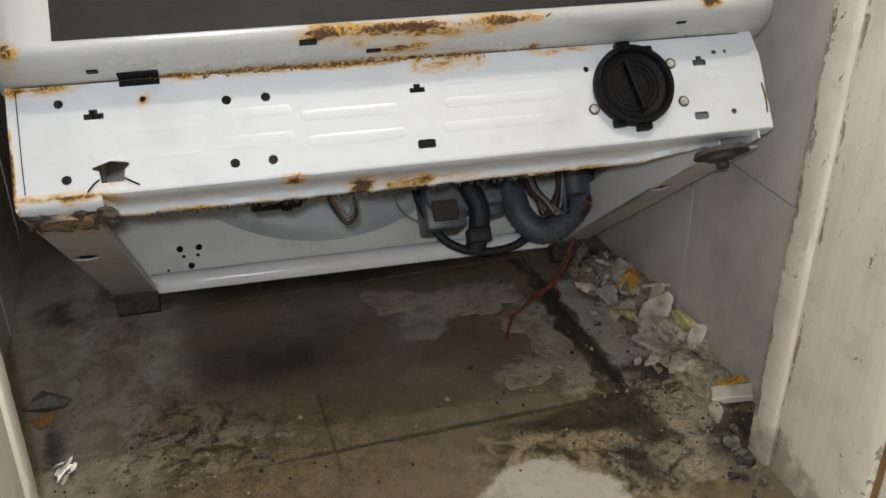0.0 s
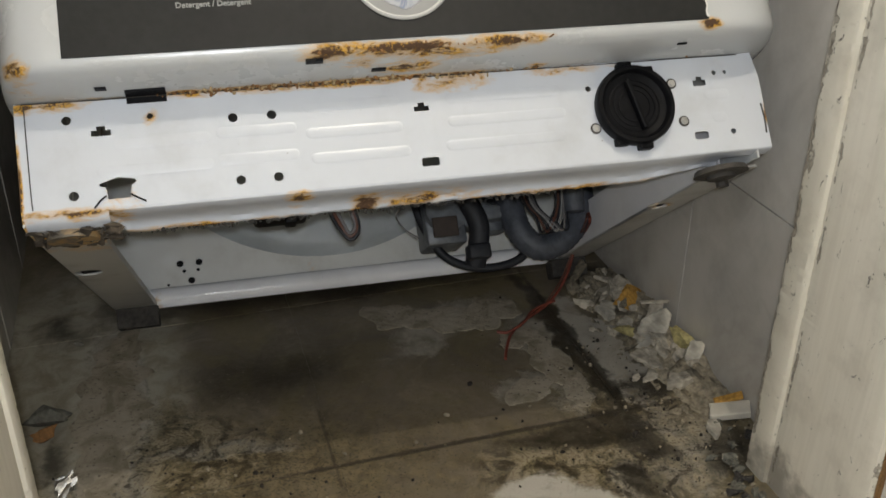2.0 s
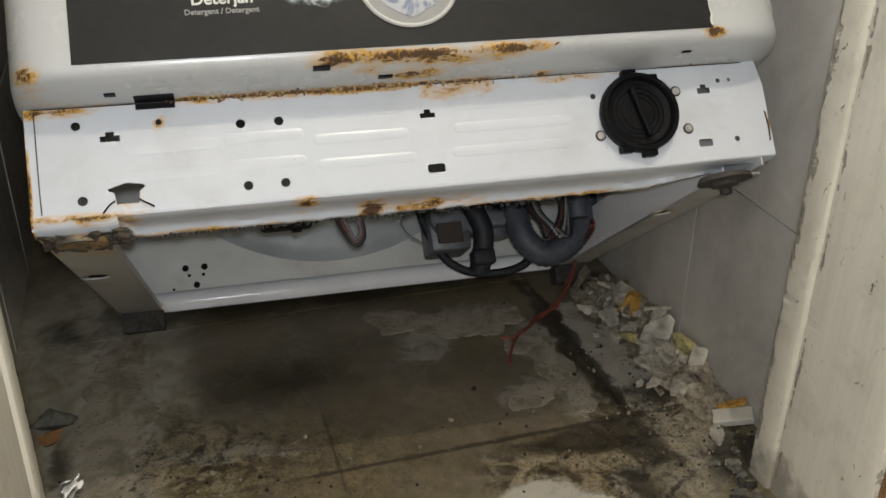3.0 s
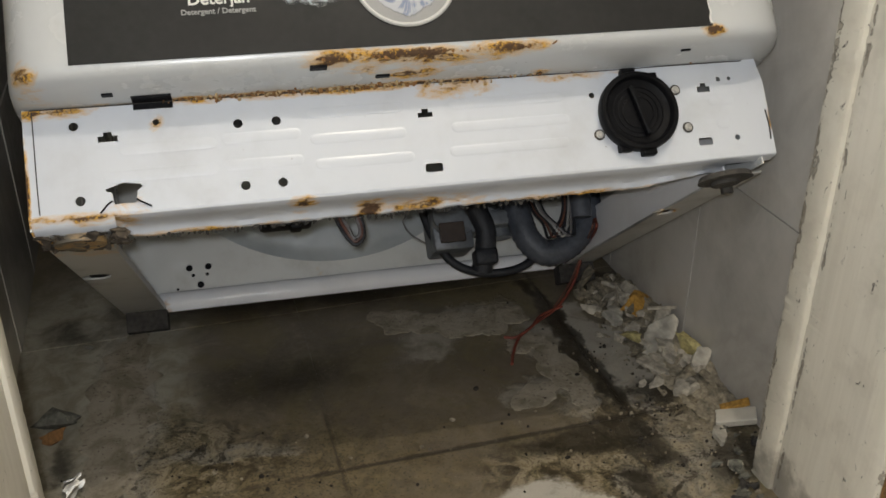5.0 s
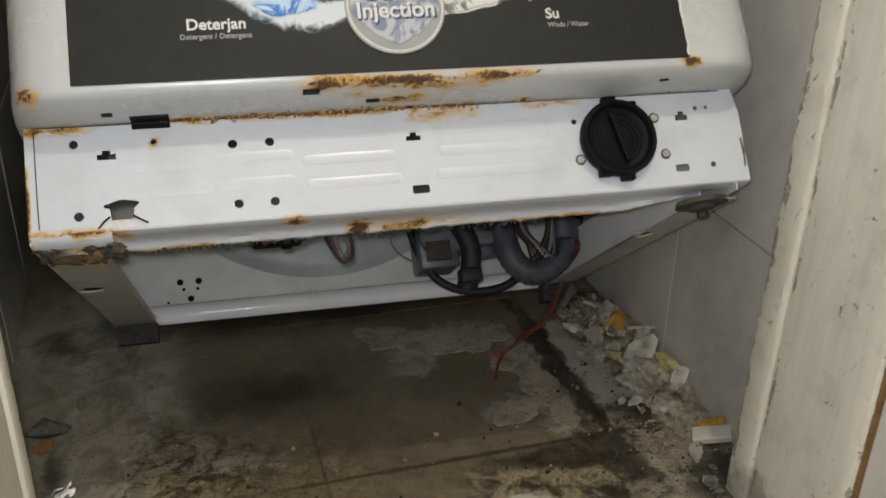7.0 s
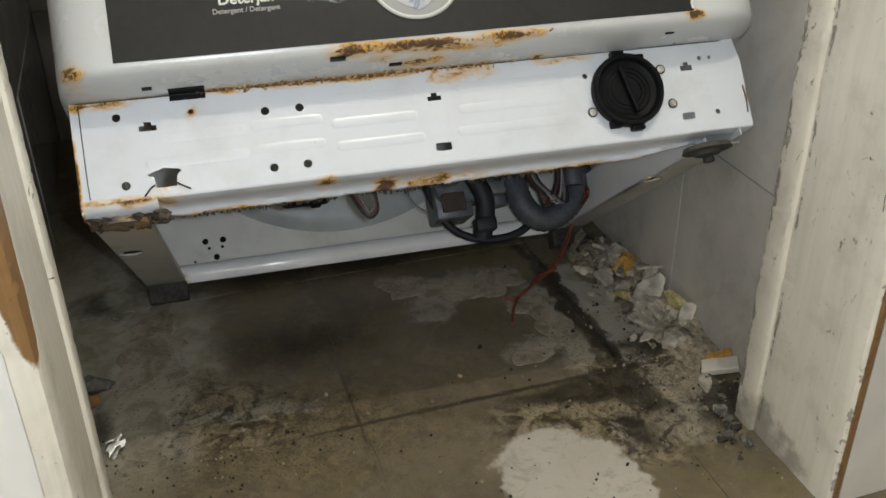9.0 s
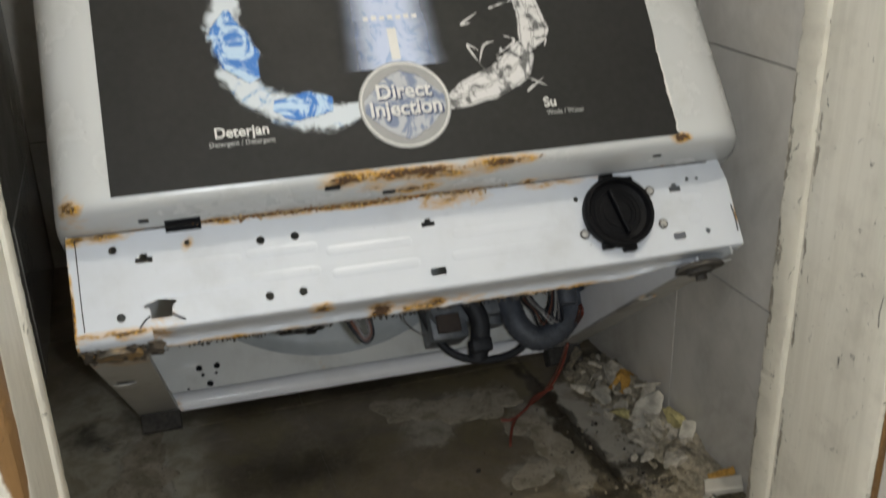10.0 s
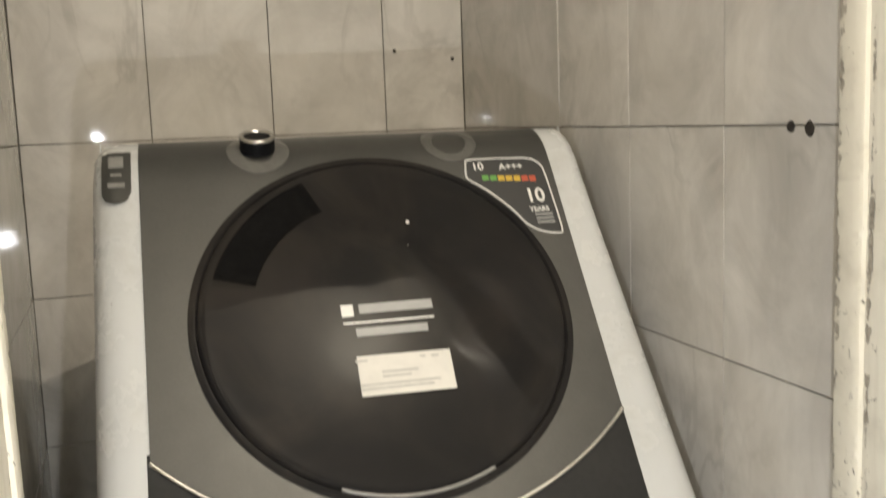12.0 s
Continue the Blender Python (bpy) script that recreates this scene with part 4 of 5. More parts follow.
def flakes(name, count, seed, place, sizes, material, parent, label):
    """Loose flakes stuck along an edge."""
    rng = random.Random(seed)
    bm = bmesh.new()
    for _ in range(count):
        at = Vector(place(rng))
        r = rng.uniform(*sizes)
        m = Matrix.Translation(at) @ Euler((rng.uniform(0, 3), rng.uniform(0, 3), rng.uniform(0, 3))).to_matrix().to_4x4() @ Matrix.Diagonal((r * rng.uniform(0.8, 1.9), r, r * rng.uniform(0.4, 0.8), 1))
        bmesh.ops.create_icosphere(bm, subdivisions=1, radius=1.0, matrix=m)
    for v in bm.verts:
        v.co += 0.0005 * noise.noise_vector(v.co * 900)
    return tagged(part(name, bm, material, parent, label), kind="stuff")


flakes("seam_rust", 230, 3, lambda g: (g.choice((g.uniform(-0.19, 0.02), g.gauss(-0.05, 0.09))), -abs(g.gauss(0, 0.0022)), 0.0832 + g.gauss(0, 0.0012)), (0.0007, 0.0019), M_RUST, cover, "brown rust flakes along the seam")
flakes("seam_dirt", 150, 4, lambda g: (g.choice((g.uniform(-0.19, 0.02), g.gauss(-0.05, 0.08))), -abs(g.gauss(0, 0.0035)), 0.0826 + g.gauss(0, 0.0016)), (0.0006, 0.0016), M_FLAKE, cover, "pale paint flakes among the rust")
flakes("fold_rust", 36, 6, lambda g: (g.gauss(0.0, 0.055), -0.044 + g.gauss(0, 0.002), 0.0905 + g.gauss(0, 0.0014)), (0.0006, 0.0018), M_RUST, cover, "rust flakes on the fold")
flakes("hem_dirt", 170, 8, lambda g: (g.uniform(-0.235, 0.12), 0.043 + g.gauss(0, 0.0015), -0.0112 + g.gauss(0, 0.0009)), (0.0006, 0.0020), M_GRIME, strip, "dark flakes hanging from the hem")

# printed dark sheet on the cover
DL, DR = -0.2545, 0.2345
bm = bmesh.new()
box(bm, DL, DR, FACE - 0.0006, FACE - 0.0001, 0.0965, 0.42)
decor = part("printed_sheet", bm, M_DECOR, washer, "dark printed sheet with slogan, splash picture and badge")
PRINT = FACE - 0.0009
bm = bmesh.new()
ribbon(bm, [(DR - 0.0004 + 0.0016 * noise.noise(Vector((k * 1.7, 0, 0))), 0.0985 + 0.0045 * k) for k in range(22)], [0.0010, 0.0004, 0.0014, 0.0005, 0.0009, 0.0003], PRINT, 3)
part("torn_edge", bm, M_PRINT_WHITE, decor, "torn white edge of the printed sheet")
bm = bmesh.new()
ribbon(bm, [(-0.0105, 0.312), (-0.010, 0.26), (-0.009, 0.185)], [0.047, 0.046, 0.046, 0.047, 0.050], PRINT)
part("printed_column", bm, M_COLUMN, decor)
bm = bmesh.new()
ribbon(bm, [(-0.144, 0.262), (-0.151, 0.235), (-0.142, 0.205), (-0.147, 0.188), (-0.128, 0.168), (-0.098, 0.152), (-0.068, 0.146), (-0.046, 0.150)], [0.016, 0.020, 0.024, 0.018, 0.018, 0.022, 0.018, 0.010], PRINT)
part("printed_splash", bm, M_SPLASH_PALE, decor)
bm = bmesh.new()
ribbon(bm, [(-0.146, 0.250), (-0.148, 0.228), (-0.140, 0.203), (-0.131, 0.184)], [0.003, 0.020, 0.021, 0.006], PRINT - 0.0003)
ribbon(bm, [(-0.119, 0.160), (-0.104, 0.157), (-0.088, 0.158), (-0.070, 0.156)], [0.006, 0.014, 0.016, 0.008], PRINT - 0.0003)
part("printed_flame", bm, M_SPLASH_BLUE, decor)
for j in range(9):
    bm = bmesh.new()
    q = random.Random(j)
    d = q.uniform(-0.011, 0.011)
    ribbon(bm, [(0.030, 0.148 + d * 0.5), (0.052, 0.156 + d), (0.080, 0.165 + d), (0.104, 0.182 + d * 1.2), (0.118 + d, 0.206), (0.117 + d * 0.8, 0.232), (0.113 + d, 0.252 + q.uniform(-0.01, 0.008))], [0.003, 0.006, 0.008, 0.008, 0.007, 0.006, 0.002], PRINT - 0.00005 * j)
    part("printed_streak", bm, M_SPLASH_WHITE, decor)
for j in range(10):
    bm = bmesh.new()
    q = random.Random(j + 40)
    x, z = q.uniform(0.06, 0.135), q.uniform(0.155, 0.25)
    ribbon(bm, [(x, z), (x + q.uniform(-0.012, 0.012), z + q.uniform(-0.01, 0.01)), (x + q.uniform(-0.02, 0.022), z + q.uniform(-0.02, 0.018))], [0.0004, 0.0018, 0.0003], PRINT - 0.0006)
    part("printed_drop", bm, M_SPLASH_WHITE, decor)
bm = bmesh.new()
disc_y(bm, -0.009, 0.150, PRINT - 0.0010, PRINT - 0.0006, 0.0400, 64)
badge = part("printed_badge", bm, M_PRINT_GREY, decor, "round silver badge with white words")
bm = bmesh.new()
ribbon(bm, [(-0.044, 0.150), (-0.009, 0.150), (0.026, 0.150)], [0.006, 0.026, 0.035, 0.026, 0.006], PRINT - 0.0013, 12)
part("printed_swirl", bm, M_SWIRL, badge)
bm = bmesh.new()
tube(bm, [(-0.009 + 0.0378 * math.cos(t), PRINT - 0.0008, 0.150 + 0.0378 * math.sin(t)) for t in (2 * math.pi * i / 48 for i in range(49))], 0.0011, 6, 2)
part("printed_ring", bm, M_PRINT_WHITE, badge)
bm = bmesh.new()
ribbon(bm, [(-0.009, 0.222), (-0.009, 0.192)], [0.004, 0.004], PRINT - 0.0004, 4)
part("printed_jet", bm, M_PRINT_WHITE, decor)
for word, z in (("Direct", 0.156), ("Injection", 0.1405)):
    letters(word, 0.0185, -0.0078, z - 0.0011, PRINT - 0.0016, M_PRINT_BLUE, badge, 0, "CENTER", 0.99, 0.035)
letters("Direct", 0.0185, -0.009, 0.156, PRINT - 0.0020, M_PRINT_WHITE, badge, 0, "CENTER")
letters("Injection", 0.0185, -0.009, 0.1405, PRINT - 0.0020, M_PRINT_WHITE, badge, 0, "CENTER", 0.98)
letters("Deterjan", 0.0125, -0.170, 0.1365, PRINT, M_PRINT_WHITE, decor)
letters("Detergent / Detergent", 0.0058, -0.175, 0.129, PRINT, M_PRINT_GREY, decor)
letters("Su", 0.0125, 0.114, 0.1355, PRINT, M_PRINT_WHITE, decor)
letters("Woda / Water", 0.0058, 0.115, 0.128, PRINT, M_PRINT_GREY, decor)
letters("20\u00b0", 0.050, -0.236, 0.2715, PRINT, M_PRINT_WHITE, decor, 0, "LEFT", 0.92)
letters("=", 0.030, -0.178, 0.2715, PRINT, M_PRINT_WHITE, decor)
letters("40\u00b0", 0.037, -0.153, 0.2705, PRINT, M_PRINT_WHITE, decor, 0, "LEFT", 0.92)
letters("Beyazlarla renklileri bir arada y\u0131kay\u0131n", 0.0205, -0.093, 0.2845, PRINT - 0.0006, M_PRINT_WHITE, decor, 0, "LEFT", 0.90)
letters("Pranie bia\u0142ych", 0.0092, -0.094, 0.2715, PRINT - 0.0006, M_PRINT_GREY, decor)
letters("jednocze\u015bnie / Whites & coloureds in one wash", 0.0092, 0.032, 0.2700, PRINT - 0.0006, M_PRINT_GREY, decor, 0, "LEFT", 0.97)
for k in range(7):
    bm = bmesh.new()
    box(bm, -0.032 + 0.0072 * k, -0.0275 + 0.0072 * k, PRINT - 0.0008, PRINT - 0.0006, 0.2305, 0.2338 + 0.0008 * (k % 2))
    part("printed_bar", bm, M_PRINT_WHITE, decor)

# graphite fascia: straight flanks, its foot cut to a wide arc, its head following the curved top
FL, FR, FZ = -0.2515, 0.2335, 0.412


def arc_z(x):
    """The foot of the fascia at x."""
    mid, half, sag = (FL + FR) / 2, (FR - FL) / 2, 0.099
    big = (half * half + sag * sag) / (2 * sag)
    return FZ - (math.sqrt(max(0.0, big * big - (x - mid) ** 2)) - (big - sag))


def top_y(z):
    ys, zs = [r[0] for r in cover_rows[6:]], [r[1] for r in cover_rows[6:]]
    return float(np.interp(z, zs, ys))


bm = bmesh.new()
cols = [FL + (FR - FL) * k / 64 for k in range(65)]
us = [k / 40 for k in range(41)]


def fascia(c, u, out=0.0022):
    z = arc_z(c) + (0.832 - arc_z(c)) * u
    return (c, top_y(z) - out, z)


front_grid = sheet(bm, cols, us, fascia)
rim = [front_grid[0], [r[-1] for r in front_grid], front_grid[-1][::-1], [r[0] for r in front_grid][::-1]]
for line in rim:
    back = [bm.verts.new((v.co.x, v.co.y + 0.0030, v.co.z)) for v in line]
    for a, b, c, d in zip(line, line[1:], back[1:], back):
        bm.faces.new((a, b, c, d))
fascia_ob = part("fascia", bm, M_PANEL, washer, "graphite metallic fascia round the door", smooth=40)
bm = bmesh.new()
tube(bm, [(FL + (FR - FL) * k / 48, FACE - 0.0018, arc_z(FL + (FR - FL) * k / 48) - 0.0012) for k in range(49)], 0.0024, 8, 2)
part("chrome_trim", bm, M_CHROME, fascia_ob, "thin chrome arc along the foot of the fascia", smooth=60)

# the round door: a low dome with a sunk rim and a deep handle recess
DX, DZ, DR_ = -0.002, 0.545, 0.2075
radii = [0.0, 0.03, 0.06, 0.09, 0.12, 0.142, 0.1425, 0.150, 0.165, 0.180, 0.1875, 0.188, 0.193, 0.1965, 0.1985, 0.2005, 0.204, DR_]
heights = [0.0053 + 0.0070 * (1 - (r / 0.1875) ** 2) for r in radii[:11]] + [0.0053, 0.0051, 0.0042, 0.0004, 0.0036, 0.0036, 0.0020]
SEG = 144
bm = bmesh.new()
grid = []
for r, h in zip(radii, heights):
    ring = []
    for k in range(SEG):
        a = 2 * math.pi * k / SEG
        deg_a = math.degrees(a)
        sunk = 0.0
        if 0.1424 < r < 0.1878 and 113.0 <= deg_a <= 161.0:
            sunk = h - 0.0006
        ring.append(bm.verts.new((DX + r * math.cos(a), FACE - 0.0022 - h + sunk, DZ + r * math.sin(a))))
    grid.append(ring)
for a, b in zip(grid, grid[1:]):
    for k in range(SEG):
        bm.faces.new((a[k], b[k], b[(k + 1) % SEG], a[(k + 1) % SEG]))
bmesh.ops.remove_doubles(bm, verts=bm.verts, dist=1e-6)
# faces of the handle recess are coloured black to paint in its shade
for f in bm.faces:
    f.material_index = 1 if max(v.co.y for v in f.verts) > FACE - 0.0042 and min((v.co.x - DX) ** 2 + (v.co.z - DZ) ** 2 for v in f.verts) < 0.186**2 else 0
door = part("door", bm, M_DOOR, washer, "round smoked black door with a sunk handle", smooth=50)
door.data.materials.append(M_PIT_SHADE)
bm = bmesh.new()
tube(bm, [(DX + 0.1985 * math.cos(t), FACE - 0.0058, DZ + 0.1985 * math.sin(t)) for t in (radians(248 + 46 * i / 16) for i in range(17))], 0.0020, 8, 2)
part("silver_insert", bm, M_COLLAR, door, "silver insert at the foot of the door", smooth=60)
DOOR_Y = FACE - 0.0022 - 0.0125
for x0, x1, z0, z1, m in ((-0.0525, -0.0395, 0.5405, 0.5545, M_PRINT_WHITE), (-0.0335, 0.0465, 0.5430, 0.5540, M_PRINT_GREY), (-0.0520, 0.0460, 0.5315, 0.5337, M_PRINT_WHITE), (-0.0400, 0.0370, 0.5165, 0.5260, M_PRINT_GREY)):
    bm = bmesh.new()
    box(bm, x0, x1, DOOR_Y - 0.0002, DOOR_Y, z0, z1)
    part("maker_mark_bar", bm, m, door)
# two small bright specks on the door, added as low steel-coloured discs
for x, z in ((0.038, 0.6546), (0.0325, 0.6227)):
    bm = bmesh.new()
    disc_y(bm, x, z, FACE - 0.0130, FACE - 0.0115, 0.0022, 12, 0.0004)
    part("bright_stud", bm, M_STEEL, door, "tiny bright speck on the door")
bm = bmesh.new()
box(bm, -0.0490, 0.0500, DOOR_Y - 0.0006, DOOR_Y - 0.0001, 0.4490, 0.4935)
bmesh.ops.transform(bm, matrix=Matrix.Rotation(radians(0.6), 4, "Y"), verts=bm.verts)
paper = part("paper_label", bm, M_PAPER, door, "crooked white paper label")
FAINT = plain("faint_grey_print", (0.42, 0.41, 0.38), 0.6, 0, 90, 0.1, 0.0)
for x0, x1, z in ((-0.046, -0.033, 0.4870), (0.022, 0.028, 0.4865), (0.034, 0.042, 0.4860), (-0.020, 0.018, 0.4730), (-0.020, 0.010, 0.4680), (-0.044, 0.040, 0.4600), (-0.044, 0.032, 0.4555)):
    bm = bmesh.new()
    box(bm, x0, x1, DOOR_Y - 0.0009, DOOR_Y - 0.0007, z, z + 0.0024)
    part("print_bar", bm, FAINT, paper)

# energy sticker, cut to follow the door
bm = bmesh.new()
SY = FACE - 0.0028
edge = [(0.126, 0.7405), (0.135, 0.7435), (0.200, 0.7425), (0.214, 0.7370), (0.2215, 0.7270)]
edge += [(0.2235, 0.69), (0.2245, 0.640), (0.2195, 0.6325), (0.199, 0.6365)]
edge += [(DX + 0.2115 * math.cos(radians(a)), DZ + 0.2115 * math.sin(radians(a))) for a in (29, 33, 37, 41, 45, 49, 52)]
edge += [(0.1225, 0.7190)]
plate(bm, edge, [], SY - 0.0004, SY)
sticker = part("energy_sticker", bm, M_PRINT_BLACK, washer, "black energy sticker with white border and figures")
bm = bmesh.new()
loop = edge + edge[:1]
tube(bm, [(x, SY - 0.0004, z) for x, z in loop], 0.0011, 6, 2)
part("sticker_border", bm, M_PRINT_WHITE, sticker)
letters("10", 0.0150, 0.132, 0.7275, SY - 0.0008, M_PRINT_WHITE, sticker)
letters("A+++", 0.0125, 0.166, 0.7265, SY - 0.0008, M_PRINT_WHITE, sticker)
letters("10", 0.0270, 0.190, 0.6780, SY - 0.0008, M_PRINT_WHITE, sticker, 0, "LEFT", 0.9)
letters("YEARS", 0.0095, 0.191, 0.6640, SY - 0.0008, M_PRINT_WHITE, sticker, 0, "LEFT", 0.9)
for k, m in enumerate((M_PRINT_GREEN, M_PRINT_GREEN, M_PRINT_YELLOW, M_PRINT_YELLOW, M_PRINT_YELLOW, M_PRINT_RED, M_PRINT_RED)):
    bm = bmesh.new()
    box(bm, 0.142 + k * 0.0098, 0.150 + k * 0.0098, SY - 0.0009, SY - 0.0006, 0.7120 - 0.0008 * k, 0.7190 - 0.0006 * k)
    part("colour_bar", bm, m, sticker)
for k in range(3):
    bm = bmesh.new()
    box(bm, 0.196, 0.218, SY - 0.0009, SY - 0.0006, 0.6585 - 0.0055 * k, 0.6610 - 0.0055 * k)
    part("print_bar", bm, M_PRINT_GREY, sticker)

# oval control on the white flank, programme knob, faint marks
bm = bmesh.new()
columns = [-0.2915 + 0.032 * k / 8 for k in range(9)]


def oval_low(x):
    return 0.724 - math.sqrt(max(0.0, 0.016**2 - (x + 0.2755) ** 2))


sheet(bm, columns, [k / 10 for k in range(11)], lambda c, u: (c, top_y(oval_low(c) + (0.784 - oval_low(c)) * u) + 0.0062 * max(0, (-0.278 - c) / 0.0135) ** 2 - 0.0012, oval_low(c) + (0.784 - oval_low(c)) * u))
oval_panel = part("oval_keypad", bm, M_PANEL, washer, "grey oval keypad with worn marks", smooth=50)
for z0, z1, w in ((0.757, 0.772, 0.008), (0.729, 0.735, 0.009), (0.745, 0.748, 0.006)):
    bm = bmesh.new()
    box(bm, -0.2755 - w, -0.2755 + w, top_y(z0) - 0.0026, top_y(z0) - 0.0014, z0, z1, 0.001)
    part("keypad_button", bm, M_COLLAR, oval_panel)
ky, kz = top_y(0.779), 0.779
lean = Matrix.Translation((-0.118, ky - 0.003, kz)) @ Matrix.Rotation(radians(58), 4, "X")


def laid_ring(name, cx, cz, r0, r1, label):
    """A flat ring that follows the curved head of the fascia."""
    bm = bmesh.new()
    turns = [2 * math.pi * k / 48 for k in range(49)]
    rim = [(r0, 0.0024), (r0 + 0.0006, 0.0034), ((r0 + r1) / 2, 0.0036), (r1 - 0.0006, 0.0034), (r1, 0.0024)]
    sheet(bm, turns, rim, lambda a, r: (cx + r[0] * math.cos(a), top_y(cz + r[0] * math.sin(a)) - r[1], cz + r[0] * math.sin(a)))
    return part(name, bm, M_HAZE, washer, label, smooth=50)


laid_ring("knob_collar", -0.118, 0.774, 0.019, 0.036, "pale translucent ring under the knob")
bm = bmesh.new()
bmesh.ops.create_cone(bm, cap_ends=True, segments=40, radius1=0.0205, radius2=0.0200, depth=0.016, matrix=lean @ Matrix.Translation((0, 0, 0.006)))
knob = part("programme_knob", bm, M_BLACK, washer, "black knob with a silver rim", smooth=40)
bm = bmesh.new()
ring_pts = [lean @ Vector((0.0178 * math.cos(t), 0.0178 * math.sin(t), 0.0145)) for t in (2 * math.pi * i / 32 for i in range(33))]
tube(bm, ring_pts, 0.0030, 8, 2)
part("knob_rim", bm, M_CHROME, knob, smooth=60)
laid_ring("display_ring", 0.113, 0.776, 0.021, 0.034, "faint round display ring")

# under the machine: pump, hoses, leads
bm = bmesh.new()
box(bm, 0.066, 0.114, 0.360, 0.420, 0.006, 0.075, 0.004)
disc_y(bm, 0.092, 0.045, 0.345, 0.362, 0.026, 28)
disc_z(bm, 0.150, 0.400, 0.020, 0.075, 0.020, 20)
box(bm, 0.110, 0.165, 0.385, 0.425, 0.028, 0.070, 0.005)
box(bm, 0.1335, 0.166, 0.36, 0.40, 0.030, 0.048, 0.004)
pump = part("drain_pump", bm, M_PUMP, washer, "grey plastic drain pump with a brown label", smooth=40)
bm = bmesh.new()
box(bm, 0.0705, 0.1000, 0.3400, 0.3450, 0.012, 0.035, 0.001)
part("pump_label", bm, M_PUMP_LABEL, pump)
bm = bmesh.new()
tube(bm, [(0.055, 0.37, 0.085), (0.061, 0.38, 0.058), (0.070, 0.38, 0.026), (0.089, 0.38, -0.006), (0.121, 0.38, -0.022), (0.160, 0.38, -0.023), (0.186, 0.38, -0.012), (0.196, 0.385, 0.012)], 0.0052, 10)
part("ring_hose", bm, M_RUBBER, washer, "thin black hose looped under the pump", smooth=60)
bm = bmesh.new()
tube(bm, [(0.104, 0.33, 0.075), (0.112, 0.33, 0.049), (0.121, 0.33, 0.022), (0.119, 0.335, -0.002), (0.114, 0.345, -0.024)], 0.0120, 12)
box(bm, 0.104, 0.130, 0.322, 0.345, -0.020, -0.002, 0.003)
part("thick_strap", bm, M_RUBBER, washer, "thick black rubber bellows", smooth=60)
bm = bmesh.new()
tube(bm, [(0.165, 0.37, 0.085), (0.172, 0.365, 0.045), (0.177, 0.36, 0.012), (0.194, 0.36, -0.008), (0.215, 0.36, -0.009), (0.238, 0.36, 0.004), (0.256, 0.36, 0.030), (0.262, 0.36, 0.075)], 0.0150, 14, 8, 0.0012)
part("drain_hose", bm, M_HOSE, washer, "grey ribbed drain hose bent in a wide loop", smooth=60)
bm = bmesh.new()
tube(bm, [(0.226, 0.30, 0.075), (0.228, 0.30, 0.045), (0.2265, 0.302, 0.018)], 0.0125, 14)
part("drain_hose", bm, M_HOSE, washer, smooth=60)
for k, (m, d) in enumerate(((M_WIRE_BROWN, 0.0), (M_RUBBER, 0.004), (M_WIRE_WHITE, 0.008), (M_RUBBER, -0.004), (M_WIRE_GREY, 0.013), (M_RUBBER, 0.017))):
    bm = bmesh.new()
    tube(bm, [(0.168 + d, 0.31, 0.075), (0.174 + d * 0.6, 0.305, 0.033), (0.184 + d, 0.30, 0.014 - d * 0.4), (0.190 + d * 1.4, 0.30, -0.002), (0.200 + d, 0.30, 0.010), (0.209 + d * 0.5, 0.30, 0.032), (0.212 + d, 0.30, 0.075)], 0.0016, 6)
    part("lead", bm, m, washer, smooth=60)
for k, m in enumerate((M_RUBBER, M_WIRE_BROWN, M_WIRE_GREY)):
    d = 0.0022 * k
    bm = bmesh.new()
    tube(bm, [(-0.072 + d, 0.10, 0.030), (-0.067 + d, 0.12, 0.008 + d), (-0.061 + d, 0.12, -0.008 + d), (-0.052, 0.12, -0.020 + d * 1.3), (-0.0435 - d * 0.6, 0.12, -0.013 + d), (-0.0445 - d, 0.12, 0.006), (-0.054 - d, 0.11, 0.030)], 0.0017, 6)
    part("lead", bm, m, washer, "leads hanging in a small loop", smooth=60)
bm = bmesh.new()
tube(bm, [(0.034, 0.30, 0.060), (0.031, 0.30, 0.043), (0.023, 0.30, 0.033), (0.030, 0.30, 0.018), (0.045, 0.30, 0.006)], 0.0008, 6)
part("lead", bm, M_WIRE_GREY, washer, smooth=60)
bm = bmesh.new()
box(bm, -0.134, -0.088, 0.085, 0.125, -0.001, 0.020, 0.004)
box(bm, -0.108, -0.098, 0.088, 0.110, -0.006, 0.002, 0.002)
part("connector_block", bm, M_BLACK, washer, "black connector block", smooth=40)
# the tub's drive side, hidden in the dark of the cabinet
bm = bmesh.new()
disc_y(bm, -0.01, 0.36, 0.12, 0.42, 0.245, 64)
part("tub", bm, M_PUMP, washer, "grey plastic tub", smooth=40)

# ---- loose things on the floor ----
def piece(name, size, at, turn, seed, material, label, category, group="", rough=0.35, cuts=2):
    bm = bmesh.new()
    lump(bm, size, seed, rough, cuts)
    ob = part(name, bm, material, None, "", smooth=42)
    ob.matrix_world = pose(at[0], at[1], at[2] if len(at) > 2 else 0.0, 0, 0, turn)
    return tagged(ob, label, category, group)


